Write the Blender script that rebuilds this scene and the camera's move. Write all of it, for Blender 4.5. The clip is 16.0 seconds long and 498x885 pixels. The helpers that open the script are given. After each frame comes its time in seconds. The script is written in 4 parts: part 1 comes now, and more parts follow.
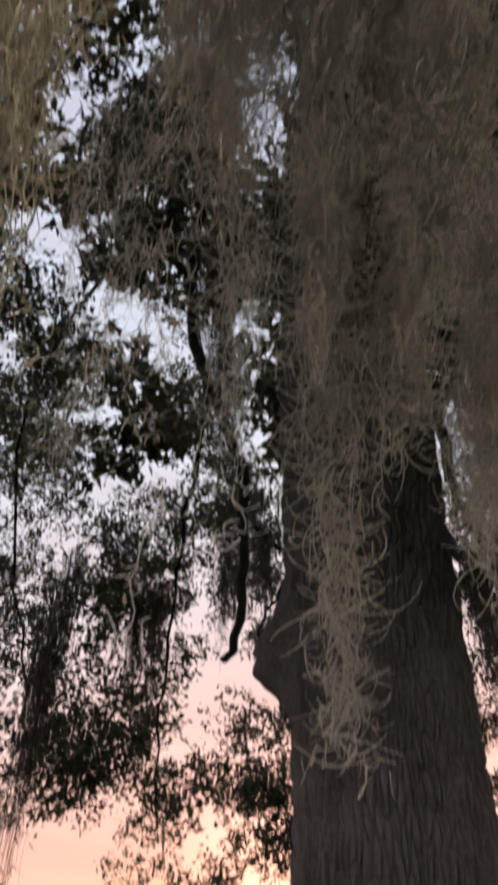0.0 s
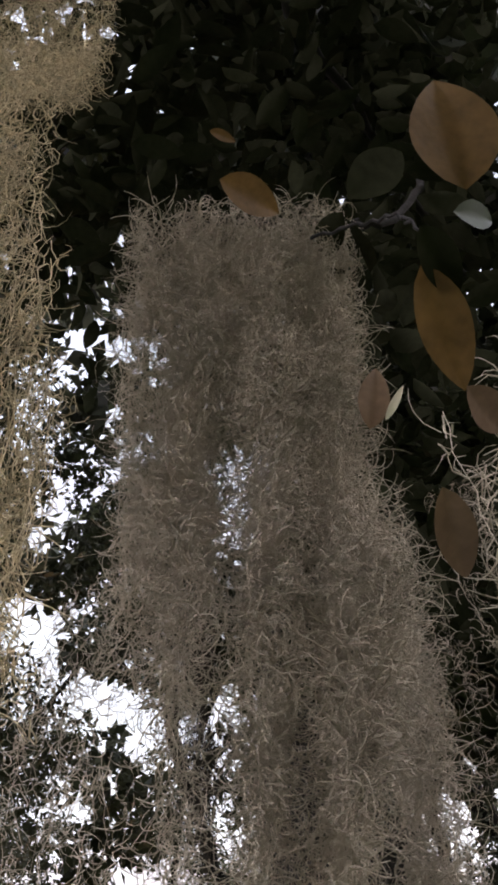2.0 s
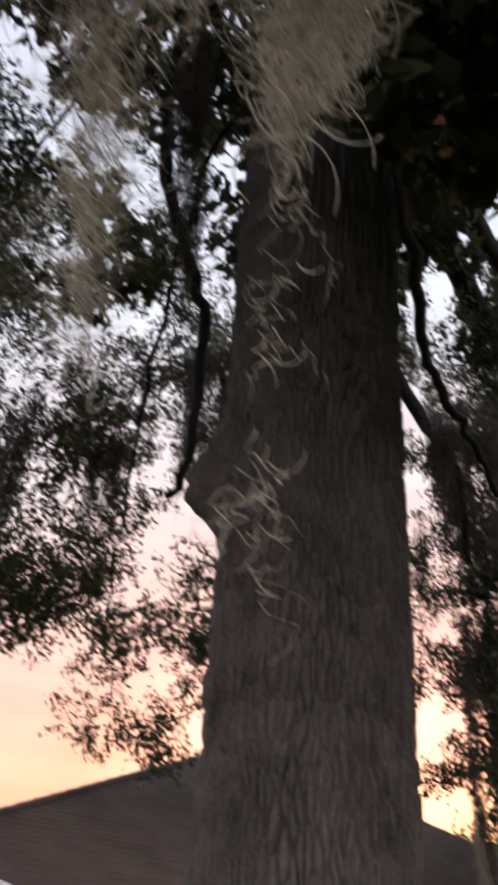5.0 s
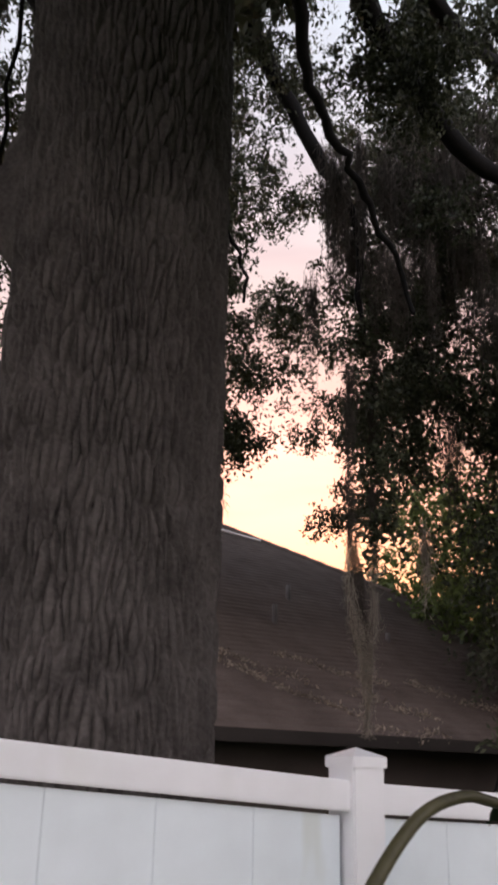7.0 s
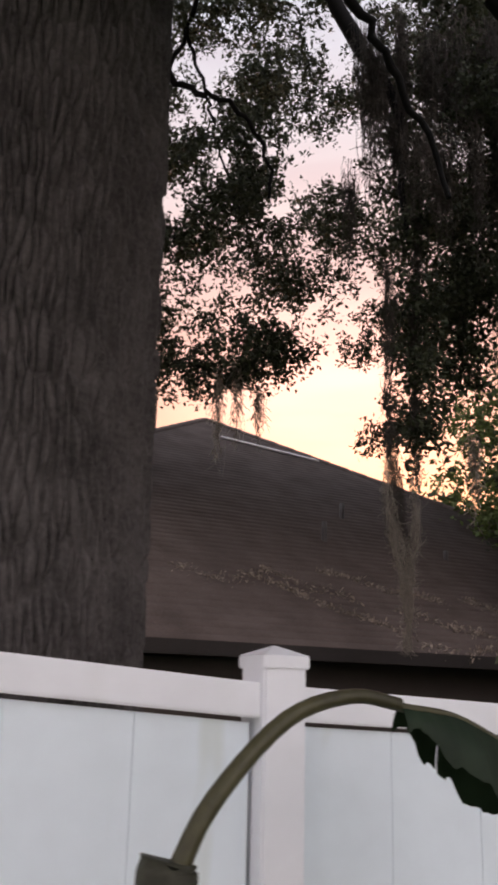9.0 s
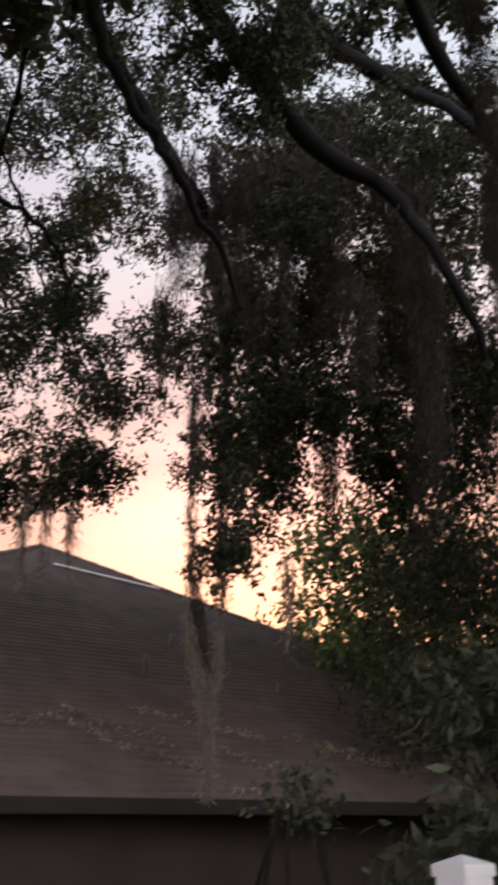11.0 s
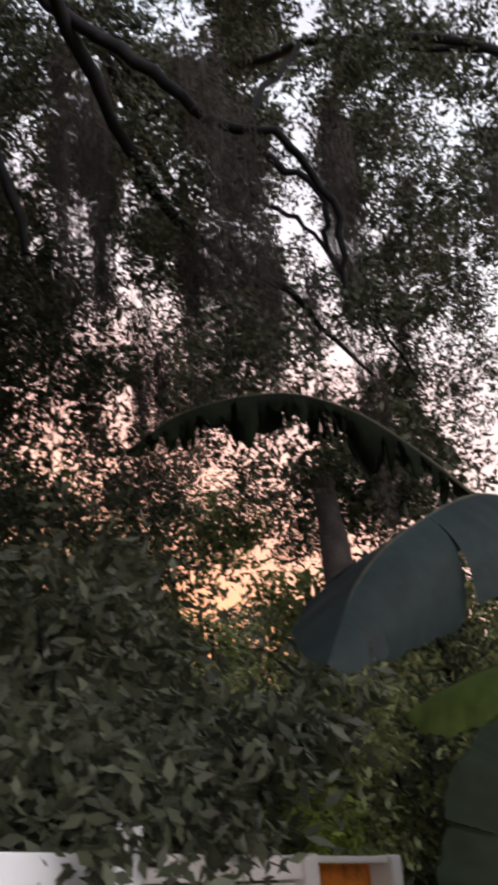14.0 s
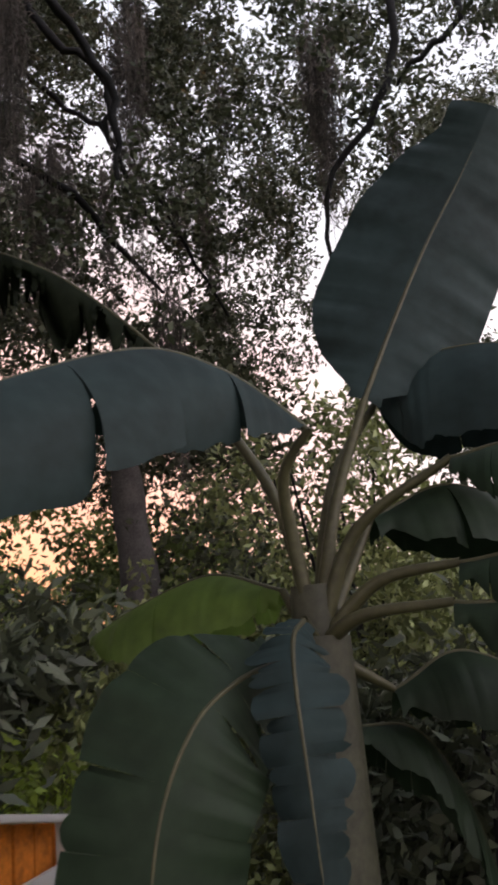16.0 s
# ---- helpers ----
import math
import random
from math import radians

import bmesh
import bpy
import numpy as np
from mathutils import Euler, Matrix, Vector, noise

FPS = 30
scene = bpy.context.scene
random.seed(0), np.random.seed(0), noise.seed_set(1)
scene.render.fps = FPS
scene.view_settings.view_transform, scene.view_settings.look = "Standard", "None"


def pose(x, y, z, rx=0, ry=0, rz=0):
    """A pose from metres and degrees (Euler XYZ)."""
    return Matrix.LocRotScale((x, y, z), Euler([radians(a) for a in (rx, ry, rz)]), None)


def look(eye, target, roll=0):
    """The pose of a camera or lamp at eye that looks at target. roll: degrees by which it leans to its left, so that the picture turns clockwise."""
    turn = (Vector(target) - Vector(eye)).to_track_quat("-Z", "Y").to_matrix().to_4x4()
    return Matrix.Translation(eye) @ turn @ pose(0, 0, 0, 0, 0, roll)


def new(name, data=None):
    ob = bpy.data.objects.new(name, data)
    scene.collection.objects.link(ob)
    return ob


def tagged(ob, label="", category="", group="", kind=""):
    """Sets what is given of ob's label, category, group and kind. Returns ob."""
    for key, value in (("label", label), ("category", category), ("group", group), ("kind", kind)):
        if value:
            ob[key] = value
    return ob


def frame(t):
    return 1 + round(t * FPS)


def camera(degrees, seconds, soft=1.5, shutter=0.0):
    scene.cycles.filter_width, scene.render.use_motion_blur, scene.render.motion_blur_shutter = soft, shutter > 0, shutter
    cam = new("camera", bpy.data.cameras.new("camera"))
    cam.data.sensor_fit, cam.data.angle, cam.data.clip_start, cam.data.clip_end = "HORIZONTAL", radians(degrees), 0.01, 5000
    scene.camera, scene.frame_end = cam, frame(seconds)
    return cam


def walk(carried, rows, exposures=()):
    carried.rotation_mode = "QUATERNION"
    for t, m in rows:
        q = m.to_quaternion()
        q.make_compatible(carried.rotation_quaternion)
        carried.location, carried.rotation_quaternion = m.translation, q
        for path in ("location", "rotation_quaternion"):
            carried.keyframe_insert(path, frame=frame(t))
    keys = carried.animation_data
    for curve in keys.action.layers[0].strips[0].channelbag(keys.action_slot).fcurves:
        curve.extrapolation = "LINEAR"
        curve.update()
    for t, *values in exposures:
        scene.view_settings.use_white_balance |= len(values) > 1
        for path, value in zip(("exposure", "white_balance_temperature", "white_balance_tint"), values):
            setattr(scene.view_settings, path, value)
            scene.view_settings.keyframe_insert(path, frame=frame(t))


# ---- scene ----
cam = camera(31.0, 16.0, soft=3.3, shutter=0.5)
# seconds, place in metres, pitch, roll, yaw in degrees
PATH = [
    (0, -3.048, -2.564, 1.815, 41.75, 1.28, -26.75),
    (0.5, -3.055, -2.609, 1.833, 49.12, 1.10, -26.28),
    (1, -3.068, -2.663, 1.859, 56.16, 0.34, -25.93),
    (1.5, -3.076, -2.736, 1.901, 62.61, -0.62, -27.73),
    (2, -3.087, -2.777, 1.907, 64.60, -0.95, -28.19),
    (2.5, -3.056, -2.750, 1.897, 63.08, -0.48, -27.35),
    (3, -2.994, -2.694, 1.833, 58.19, 0.28, -25.81),
    (3.5, -2.924, -2.645, 1.806, 51.83, 2.12, -24.09),
    (4, -2.877, -2.584, 1.783, 43.52, 3.89, -23.37),
    (4.5, -2.756, -2.461, 1.720, 38.25, 4.19, -24.63),
    (5, -2.671, -2.372, 1.728, 34.15, 4.42, -28.21),
    (5.2, -2.621, -2.345, 1.730, 32.10, 2.54, -31.08),
    (7.3, -1.818, -2.277, 1.853, 17.88, 1.51, -33.23),
    (7.5, -1.720, -2.271, 1.845, 17.28, 1.97, -30.75),
    (8, -1.548, -2.216, 1.817, 15.75, 1.79, -28.81),
    (8.2, -1.508, -2.193, 1.793, 14.69, 1.79, -27.92),
    (10.3, -0.633, -2.087, 1.798, 16.80, 0.13, -30.17),
    (10.5, -0.546, -2.084, 1.846, 19.01, -0.08, -31.31),
    (11, -0.262, -2.107, 1.869, 23.09, -0.90, -35.75),
    (11.5, -0.074, -2.061, 1.841, 24.14, -1.39, -39.75),
    (12, 0.103, -1.991, 1.837, 23.23, -2.05, -44.35),
    (12.5, 0.367, -1.992, 1.810, 23.05, -2.06, -47.37),
    (13, 0.600, -1.960, 1.780, 22.64, -3.03, -51.69),
    (13.5, 0.828, -1.918, 1.740, 21.91, -4.29, -56.97),
    (14, 1.056, -1.965, 1.718, 19.95, -4.93, -61.08),
    (14.5, 1.312, -1.914, 1.680, 17.52, -5.39, -65.56),
    (15, 1.572, -1.993, 1.625, 16.32, -5.45, -67.92),
    (15.5, 1.883, -2.167, 1.560, 16.27, -5.40, -68.88),
    (16, 2.190, -2.205, 1.536, 17.35, -6.10, -69.85),
]
walk(cam, [(t, pose(x, y, z, 90 + pitch, 0, yaw) @ pose(0, 0, 0, 0, 0, roll)) for t, x, y, z, pitch, roll, yaw in PATH],
     [(0, 0.4), (1.0, 0.85), (1.6, 1.25), (2.6, 1.3), (3.4, 1.1), (4.1, 0.88), (4.6, 0.7), (5.2, 0.6), (7.3, 0.45), (10.3, 0.42), (11.3, 0.42), (12.0, 0.62), (12.5, 0.68), (13.5, 0.76), (14.3, 0.74), (15, 0.6), (16, 0.92)])

rng = np.random.default_rng(7)

# ------------------------------------------------------------ sky and light
SUN_AZ = radians(38)          # the sunset lies beyond the house, clockwise from +y


def make_world():
    w = bpy.data.worlds.new("evening_sky")
    scene.world = w
    w.use_nodes = True
    nt = w.node_tree
    nt.nodes.clear()
    out = nt.nodes.new("ShaderNodeOutputWorld")
    bg = nt.nodes.new("ShaderNodeBackground")
    tc = nt.nodes.new("ShaderNodeTexCoord")
    sep = nt.nodes.new("ShaderNodeSeparateXYZ")
    nt.links.new(tc.outputs["Generated"], sep.inputs[0])

    def ramp(stops):
        r = nt.nodes.new("ShaderNodeValToRGB")
        e = r.color_ramp.elements
        e[0].position, e[0].color = stops[0][0], (*stops[0][1], 1)
        e[1].position, e[1].color = stops[-1][0], (*stops[-1][1], 1)
        for p, c in stops[1:-1]:
            e.new(p).color = (*c, 1)
        return r

    warm = ramp(((0.0, (0.82, 0.27, 0.08)), (0.14, (0.90, 0.35, 0.16)), (0.22, (0.95, 0.42, 0.26)), (0.34, (0.88, 0.47, 0.38)), (0.5, (0.74, 0.54, 0.53)), (0.7, (0.58, 0.59, 0.68)), (1.0, (0.46, 0.51, 0.66))))
    cool = ramp(((0.0, (0.55, 0.52, 0.52)), (0.2, (0.78, 0.65, 0.68)), (0.35, (0.74, 0.66, 0.70)), (0.5, (0.64, 0.65, 0.73)), (1.0, (0.46, 0.51, 0.66))))
    for r in (warm, cool):
        nt.links.new(sep.outputs["Z"], r.inputs["Fac"])
    dot = nt.nodes.new("ShaderNodeVectorMath")
    dot.operation = "DOT_PRODUCT"
    dot.inputs[1].default_value = (math.sin(SUN_AZ), math.cos(SUN_AZ), 0.05)
    nt.links.new(tc.outputs["Generated"], dot.inputs[0])
    side = nt.nodes.new("ShaderNodeMapRange")
    side.inputs["From Min"].default_value, side.inputs["From Max"].default_value = 0.66, 0.985
    side.interpolation_type = "SMOOTHSTEP"
    nt.links.new(dot.outputs["Value"], side.inputs["Value"])
    mix = nt.nodes.new("ShaderNodeMix")
    mix.data_type = "RGBA"
    nt.links.new(side.outputs[0], mix.inputs[0])
    nt.links.new(warm.outputs["Color"], mix.inputs[7])
    # unseen sky opposite the sunset, raised threefold as added fill light
    east = nt.nodes.new("ShaderNodeMapRange")
    east.inputs["From Min"].default_value, east.inputs["From Max"].default_value = 0.1, -0.6
    east.inputs["To Min"].default_value, east.inputs["To Max"].default_value = 1.0, 3.0
    nt.links.new(dot.outputs["Value"], east.inputs["Value"])
    lift = nt.nodes.new("ShaderNodeVectorMath")
    lift.operation = "SCALE"
    nt.links.new(cool.outputs["Color"], lift.inputs[0])
    nt.links.new(east.outputs[0], lift.inputs["Scale"])
    nt.links.new(lift.outputs[0], mix.inputs[6])
    # the glow round the set sun
    glow = nt.nodes.new("ShaderNodeMapRange")
    glow.inputs["From Min"].default_value, glow.inputs["From Max"].default_value = 0.962, 1.0
    glow.inputs["To Min"].default_value, glow.inputs["To Max"].default_value = 1.0, 1.85
    glow.interpolation_type = "SMOOTHSTEP"
    core = nt.nodes.new("ShaderNodeVectorMath")
    core.operation = "DOT_PRODUCT"
    core.inputs[1].default_value = Vector((math.sin(radians(35)), math.cos(radians(35)), 0.19)).normalized()
    nt.links.new(tc.outputs["Generated"], core.inputs[0])
    nt.links.new(core.outputs["Value"], glow.inputs["Value"])
    gain = nt.nodes.new("ShaderNodeVectorMath")
    gain.operation = "SCALE"
    nt.links.new(mix.outputs[2], gain.inputs[0])
    nt.links.new(glow.outputs[0], gain.inputs["Scale"])
    # thin streaks of cloud
    mp = nt.nodes.new("ShaderNodeMapping")
    mp.inputs["Scale"].default_value = (1.5, 1.5, 9)
    cl = nt.nodes.new("ShaderNodeTexNoise")
    cl.inputs["Scale"].default_value = 2.2
    cl.inputs["Detail"].default_value = 5
    nt.links.new(tc.outputs["Generated"], mp.inputs[0])
    nt.links.new(mp.outputs[0], cl.inputs["Vector"])
    cr = ramp(((0.38, (0.96, 0.89, 0.86)), (0.62, (1.06, 1.05, 1.0))))
    nt.links.new(cl.outputs["Fac"], cr.inputs["Fac"])
    mul = nt.nodes.new("ShaderNodeVectorMath")
    mul.operation = "MULTIPLY"
    nt.links.new(gain.outputs[0], mul.inputs[0])
    nt.links.new(cr.outputs["Color"], mul.inputs[1])
    sky = nt.nodes.new("ShaderNodeTexSky")
    sky.sky_type = "NISHITA"
    sky.sun_disc = False
    sky.sun_elevation = radians(3)
    sky.sun_rotation = SUN_AZ
    faint = nt.nodes.new("ShaderNodeVectorMath")
    faint.operation = "MULTIPLY_ADD"
    faint.inputs[1].default_value = (0.02, 0.02, 0.02)
    nt.links.new(sky.outputs["Color"], faint.inputs[0])
    nt.links.new(mul.outputs[0], faint.inputs[2])
    nt.links.new(faint.outputs[0], bg.inputs["Color"])
    bg.inputs["Strength"].default_value = 1.0
    nt.links.new(bg.outputs[0], out.inputs[0])


make_world()
sun = bpy.data.lights.new("sun", "SUN")
sun.energy, sun.angle, sun.color = 0.5, radians(10), (1.0, 0.55, 0.28)
sun_ob = new("sun", sun)
sun_ob.matrix_world = look((24, 31, 2.6), (0, 0, 0))


# ------------------------------------------------------------ materials
def material(name, base, rough=0.8, metal=0.0, vary=0.25, scale=8.0, bump=0.2, fine=60.0, second=None, spec=0.3, trans=0.0, hue_vary=0.0):
    m = bpy.data.materials.new(name)
    m.use_nodes = True
    nt = m.node_tree
    b = nt.nodes["Principled BSDF"]
    b.inputs["Roughness"].default_value = rough
    b.inputs["Metallic"].default_value = metal
    b.inputs["Specular IOR Level"].default_value = spec
    tc = nt.nodes.new("ShaderNodeTexCoord")
    n1 = nt.nodes.new("ShaderNodeTexNoise")
    n1.inputs["Scale"].default_value = scale
    n1.inputs["Detail"].default_value = 4
    n2 = nt.nodes.new("ShaderNodeTexNoise")
    n2.inputs["Scale"].default_value = fine
    n2.inputs["Detail"].default_value = 3
    nt.links.new(tc.outputs["Object"], n1.inputs["Vector"])
    nt.links.new(tc.outputs["Object"], n2.inputs["Vector"])
    ramp = nt.nodes.new("ShaderNodeValToRGB")
    lo = tuple(c * (1 - vary) for c in base)
    hi = second or tuple(min(1, c * (1 + vary)) for c in base)
    ramp.color_ramp.elements[0].position, ramp.color_ramp.elements[0].color = 0.35, (*lo, 1)
    ramp.color_ramp.elements[1].position, ramp.color_ramp.elements[1].color = 0.68, (*hi, 1)
    add = nt.nodes.new("ShaderNodeMath")
    add.operation = "MULTIPLY_ADD"
    add.inputs[1].default_value, add.inputs[2].default_value = 0.45, 0.0
    nt.links.new(n2.outputs["Fac"], add.inputs[0])
    add2 = nt.nodes.new("ShaderNodeMath")
    add2.operation = "MULTIPLY_ADD"
    add2.inputs[1].default_value = 0.55
    nt.links.new(n1.outputs["Fac"], add2.inputs[0])
    nt.links.new(add.outputs[0], add2.inputs[2])
    last = add2.outputs[0]
    if hue_vary:
        geo = nt.nodes.new("ShaderNodeNewGeometry")
        add3 = nt.nodes.new("ShaderNodeMath")
        add3.operation = "MULTIPLY_ADD"
        add3.inputs[1].default_value = hue_vary
        nt.links.new(geo.outputs["Random Per Island"], add3.inputs[0])
        sub = nt.nodes.new("ShaderNodeMath")
        sub.operation = "SUBTRACT"
        sub.inputs[1].default_value = hue_vary / 2
        nt.links.new(last, add3.inputs[2])
        nt.links.new(add3.outputs[0], sub.inputs[0])
        last = sub.outputs[0]
    nt.links.new(last, ramp.inputs["Fac"])
    nt.links.new(ramp.outputs["Color"], b.inputs["Base Color"])
    if bump:
        bp = nt.nodes.new("ShaderNodeBump")
        bp.inputs["Strength"].default_value = bump
        bp.inputs["Distance"].default_value = 0.01
        nt.links.new(n2.outputs["Fac"], bp.inputs["Height"])
        nt.links.new(bp.outputs["Normal"], b.inputs["Normal"])
    if trans:
        tr = nt.nodes.new("ShaderNodeBsdfTranslucent")
        nt.links.new(ramp.outputs["Color"], tr.inputs["Color"])
        ms = nt.nodes.new("ShaderNodeMixShader")
        ms.inputs[0].default_value = trans
        nt.links.new(b.outputs[0], ms.inputs[1])
        nt.links.new(tr.outputs[0], ms.inputs[2])
        nt.links.new(ms.outputs[0], nt.nodes["Material Output"].inputs["Surface"])
    return m


def vinyl(name, base, stain):
    """White vinyl with soft greenish streaks that run down the boards."""
    m = material(name, base, 0.42, vary=0.05, scale=1.2, bump=0.04, fine=9, spec=0.4)
    nt = m.node_tree
    b = nt.nodes["Principled BSDF"]
    base = b.inputs["Base Color"].links[0].from_socket
    tc = nt.nodes.new("ShaderNodeTexCoord")
    mp = nt.nodes.new("ShaderNodeMapping")
    mp.inputs["Scale"].default_value = (4.0, 4.0, 1.1)
    n = nt.nodes.new("ShaderNodeTexNoise")
    n.inputs["Scale"].default_value = 1.0
    n.inputs["Detail"].default_value = 3
    r = nt.nodes.new("ShaderNodeMapRange")
    r.inputs["From Min"].default_value, r.inputs["From Max"].default_value = 0.56, 0.74
    r.inputs["To Max"].default_value = stain
    mix = nt.nodes.new("ShaderNodeMix")
    mix.data_type = "RGBA"
    mix.inputs[7].default_value = (0.40, 0.43, 0.30, 1)
    nt.links.new(tc.outputs["Object"], mp.inputs[0])
    nt.links.new(mp.outputs[0], n.inputs["Vector"])
    nt.links.new(n.outputs["Fac"], r.inputs["Value"])
    nt.links.new(r.outputs[0], mix.inputs[0])
    nt.links.new(base, mix.inputs[6])
    nt.links.new(mix.outputs[2], b.inputs["Base Color"])
    return m


M_VINYL = vinyl("white_vinyl", (0.72, 0.745, 0.78), 0.2)
M_BOARD = vinyl("stained_vinyl", (0.66, 0.74, 0.79), 0.75)
# the same stained vinyl painted greyer, for the shade round the gate
M_VINYL_SHADE = vinyl("shaded_vinyl", (0.50, 0.48, 0.46), 0.7)
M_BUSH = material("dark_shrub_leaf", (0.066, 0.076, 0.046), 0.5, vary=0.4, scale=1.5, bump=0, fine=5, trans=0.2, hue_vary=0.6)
# two lit copies of the shrub leaf, evening light painted into the green
M_BUSH_G = material("sunlit_shrub_leaf", (0.26, 0.34, 0.06), 0.5, vary=0.45, scale=1.5, bump=0, fine=5, trans=0.5, hue_vary=0.6)
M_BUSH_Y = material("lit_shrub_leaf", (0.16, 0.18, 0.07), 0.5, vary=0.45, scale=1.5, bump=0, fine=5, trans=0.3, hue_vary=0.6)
M_LITTER = material("dry_leaves", (0.26, 0.215, 0.175), 0.8, vary=0.4, scale=3, bump=0, fine=20, hue_vary=0.9)
M_FLASH = material("pale_flashing", (0.78, 0.73, 0.70), 0.5, metal=0.0, vary=0.1, scale=4, bump=0)
M_PIPE = material("grey_pipe", (0.11, 0.10, 0.10), 0.6, vary=0.2, scale=6, bump=0)
M_FASCIA = material("brown_fascia", (0.024, 0.020, 0.018), 0.7, vary=0.2, scale=2, bump=0.1)
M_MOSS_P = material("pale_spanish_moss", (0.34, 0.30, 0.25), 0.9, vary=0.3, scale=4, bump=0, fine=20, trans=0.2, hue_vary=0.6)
M_MOSS_Y = material("yellow_moss", (0.54, 0.48, 0.34), 0.9, vary=0.3, scale=6, bump=0, fine=30, trans=0.4, hue_vary=0.6)
M_RUST = material("rusty_leaf", (0.115, 0.068, 0.022), 0.6, vary=0.3, scale=14, bump=0.1, fine=60, trans=0.3)
M_RUSTD = material("dull_brown_leaf", (0.13, 0.085, 0.05), 0.7, vary=0.3, scale=14, bump=0.1, fine=60, trans=0.15)
M_GLOSS_D = material("deep_green_leaf", (0.026, 0.028, 0.018), 0.6, vary=0.3, scale=9, bump=0.05, fine=50, trans=0.0, spec=0.0)
M_PALE = material("pale_leaf", (0.60, 0.57, 0.48), 0.6, vary=0.1, scale=20, bump=0)
M_GLOSS = material("magnolia_leaf", (0.022, 0.038, 0.018), 0.5, vary=0.3, scale=9, bump=0.05, fine=50, trans=0.1, spec=0.22)
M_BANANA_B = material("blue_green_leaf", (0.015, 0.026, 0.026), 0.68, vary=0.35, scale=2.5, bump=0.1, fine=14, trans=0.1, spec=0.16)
# lit copy of the banana leaf, light through the blade painted as brighter green
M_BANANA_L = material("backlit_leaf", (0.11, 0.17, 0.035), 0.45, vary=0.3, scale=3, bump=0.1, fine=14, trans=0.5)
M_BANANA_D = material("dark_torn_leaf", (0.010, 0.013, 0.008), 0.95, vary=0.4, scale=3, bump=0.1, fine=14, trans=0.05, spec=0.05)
M_STEM = material("banana_stem", (0.036, 0.036, 0.022), 0.6, vary=0.45, scale=7, bump=0.2, fine=40)
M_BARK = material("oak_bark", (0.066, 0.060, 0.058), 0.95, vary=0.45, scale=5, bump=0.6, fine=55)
# near black: the silhouette against the bright sky is put into the colour
M_LIMB = material("silhouette_bark", (0.010, 0.009, 0.009), 0.95, vary=0.4, scale=6, bump=0.4, fine=40)
M_LEAF = material("oak_leaf", (0.054, 0.061, 0.033), 0.55, vary=0.4, scale=1.5, bump=0, fine=5, trans=0.25, hue_vary=0.5)
M_LEAF_Y = material("yellow_green_leaf", (0.125, 0.16, 0.05), 0.55, vary=0.4, scale=1.5, bump=0, fine=5, trans=0.4, hue_vary=0.5)
M_MOSS = material("spanish_moss", (0.48, 0.435, 0.365), 0.9, vary=0.2, scale=6, bump=0, fine=14, trans=0.22, hue_vary=0.22)
# same moss as the pale one, painted dark where it hangs against the sky
M_MOSS_D = material("backlit_spanish_moss", (0.085, 0.072, 0.062), 0.9, vary=0.3, scale=4, bump=0, fine=20, trans=0.15, hue_vary=0.6)
M_SHINGLE = material("brown_shingle", (0.116, 0.092, 0.082), 0.92, vary=0.3, scale=2.5, bump=0.3, fine=70)
M_WALL = material("stucco", (0.075, 0.064, 0.058), 0.9, vary=0.15, scale=2, bump=0.3, fine=90)
M_GRASS = material("lawn", (0.05, 0.07, 0.02), 0.9, vary=0.5, scale=3, bump=0.4, fine=90)
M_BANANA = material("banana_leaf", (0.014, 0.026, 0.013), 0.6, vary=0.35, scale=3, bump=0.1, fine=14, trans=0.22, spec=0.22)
M_PETIOLE = material("banana_petiole", (0.052, 0.049, 0.024), 0.5, vary=0.35, scale=6, bump=0.15, fine=40)
M_WOOD = material("orange_wood", (0.55, 0.17, 0.02), 0.6, vary=0.4, scale=5, bump=0.2, fine=40)


# ------------------------------------------------------------ mesh helpers
def mesh_np(name, verts, quads=None, tris=None, smooth=False):
    me = bpy.data.meshes.new(name)
    nq = 0 if quads is None else len(quads)
    nt_ = 0 if tris is None else len(tris)
    idx = np.concatenate([np.ravel(a) for a in (quads, tris) if a is not None and len(a)]).astype(np.int32)
    me.vertices.add(len(verts))
    me.vertices.foreach_set("co", np.ascontiguousarray(verts, dtype=np.float32).ravel())
    me.loops.add(len(idx))
    me.loops.foreach_set("vertex_index", idx)
    me.polygons.add(nq + nt_)
    starts = np.concatenate([np.arange(nq) * 4, nq * 4 + np.arange(nt_) * 3]).astype(np.int32)
    me.polygons.foreach_set("loop_start", starts)
    me.update(calc_edges=True)
    me.validate()
    if smooth:
        me.polygons.foreach_set("use_smooth", np.ones(nq + nt_, dtype=bool))
    return me


def thing(name, label, category, group="", kind="", at=(0, 0, 0)):
    ob = new(name)
    ob.empty_display_size = 0.1
    ob.location = at
    return tagged(ob, label, category, group, kind)


def part_me(name, me, mat, parent=None, label=""):
    ob = new(name, me)
    if mat and not me.materials:
        me.materials.append(mat)
    if parent:
        ob.parent = parent
        ob.matrix_parent_inverse = Matrix.Translation(-Vector(parent.location)) if parent.parent is None else (Matrix.Translation(-Vector(parent.parent.location)) if parent.type == "EMPTY" else Matrix())
    return tagged(ob, label)


def part(name, bm, mat, parent=None, label=""):
    me = bpy.data.meshes.new(name)
    bm.to_mesh(me)
    bm.free()
    return part_me(name, me, mat, parent, label)


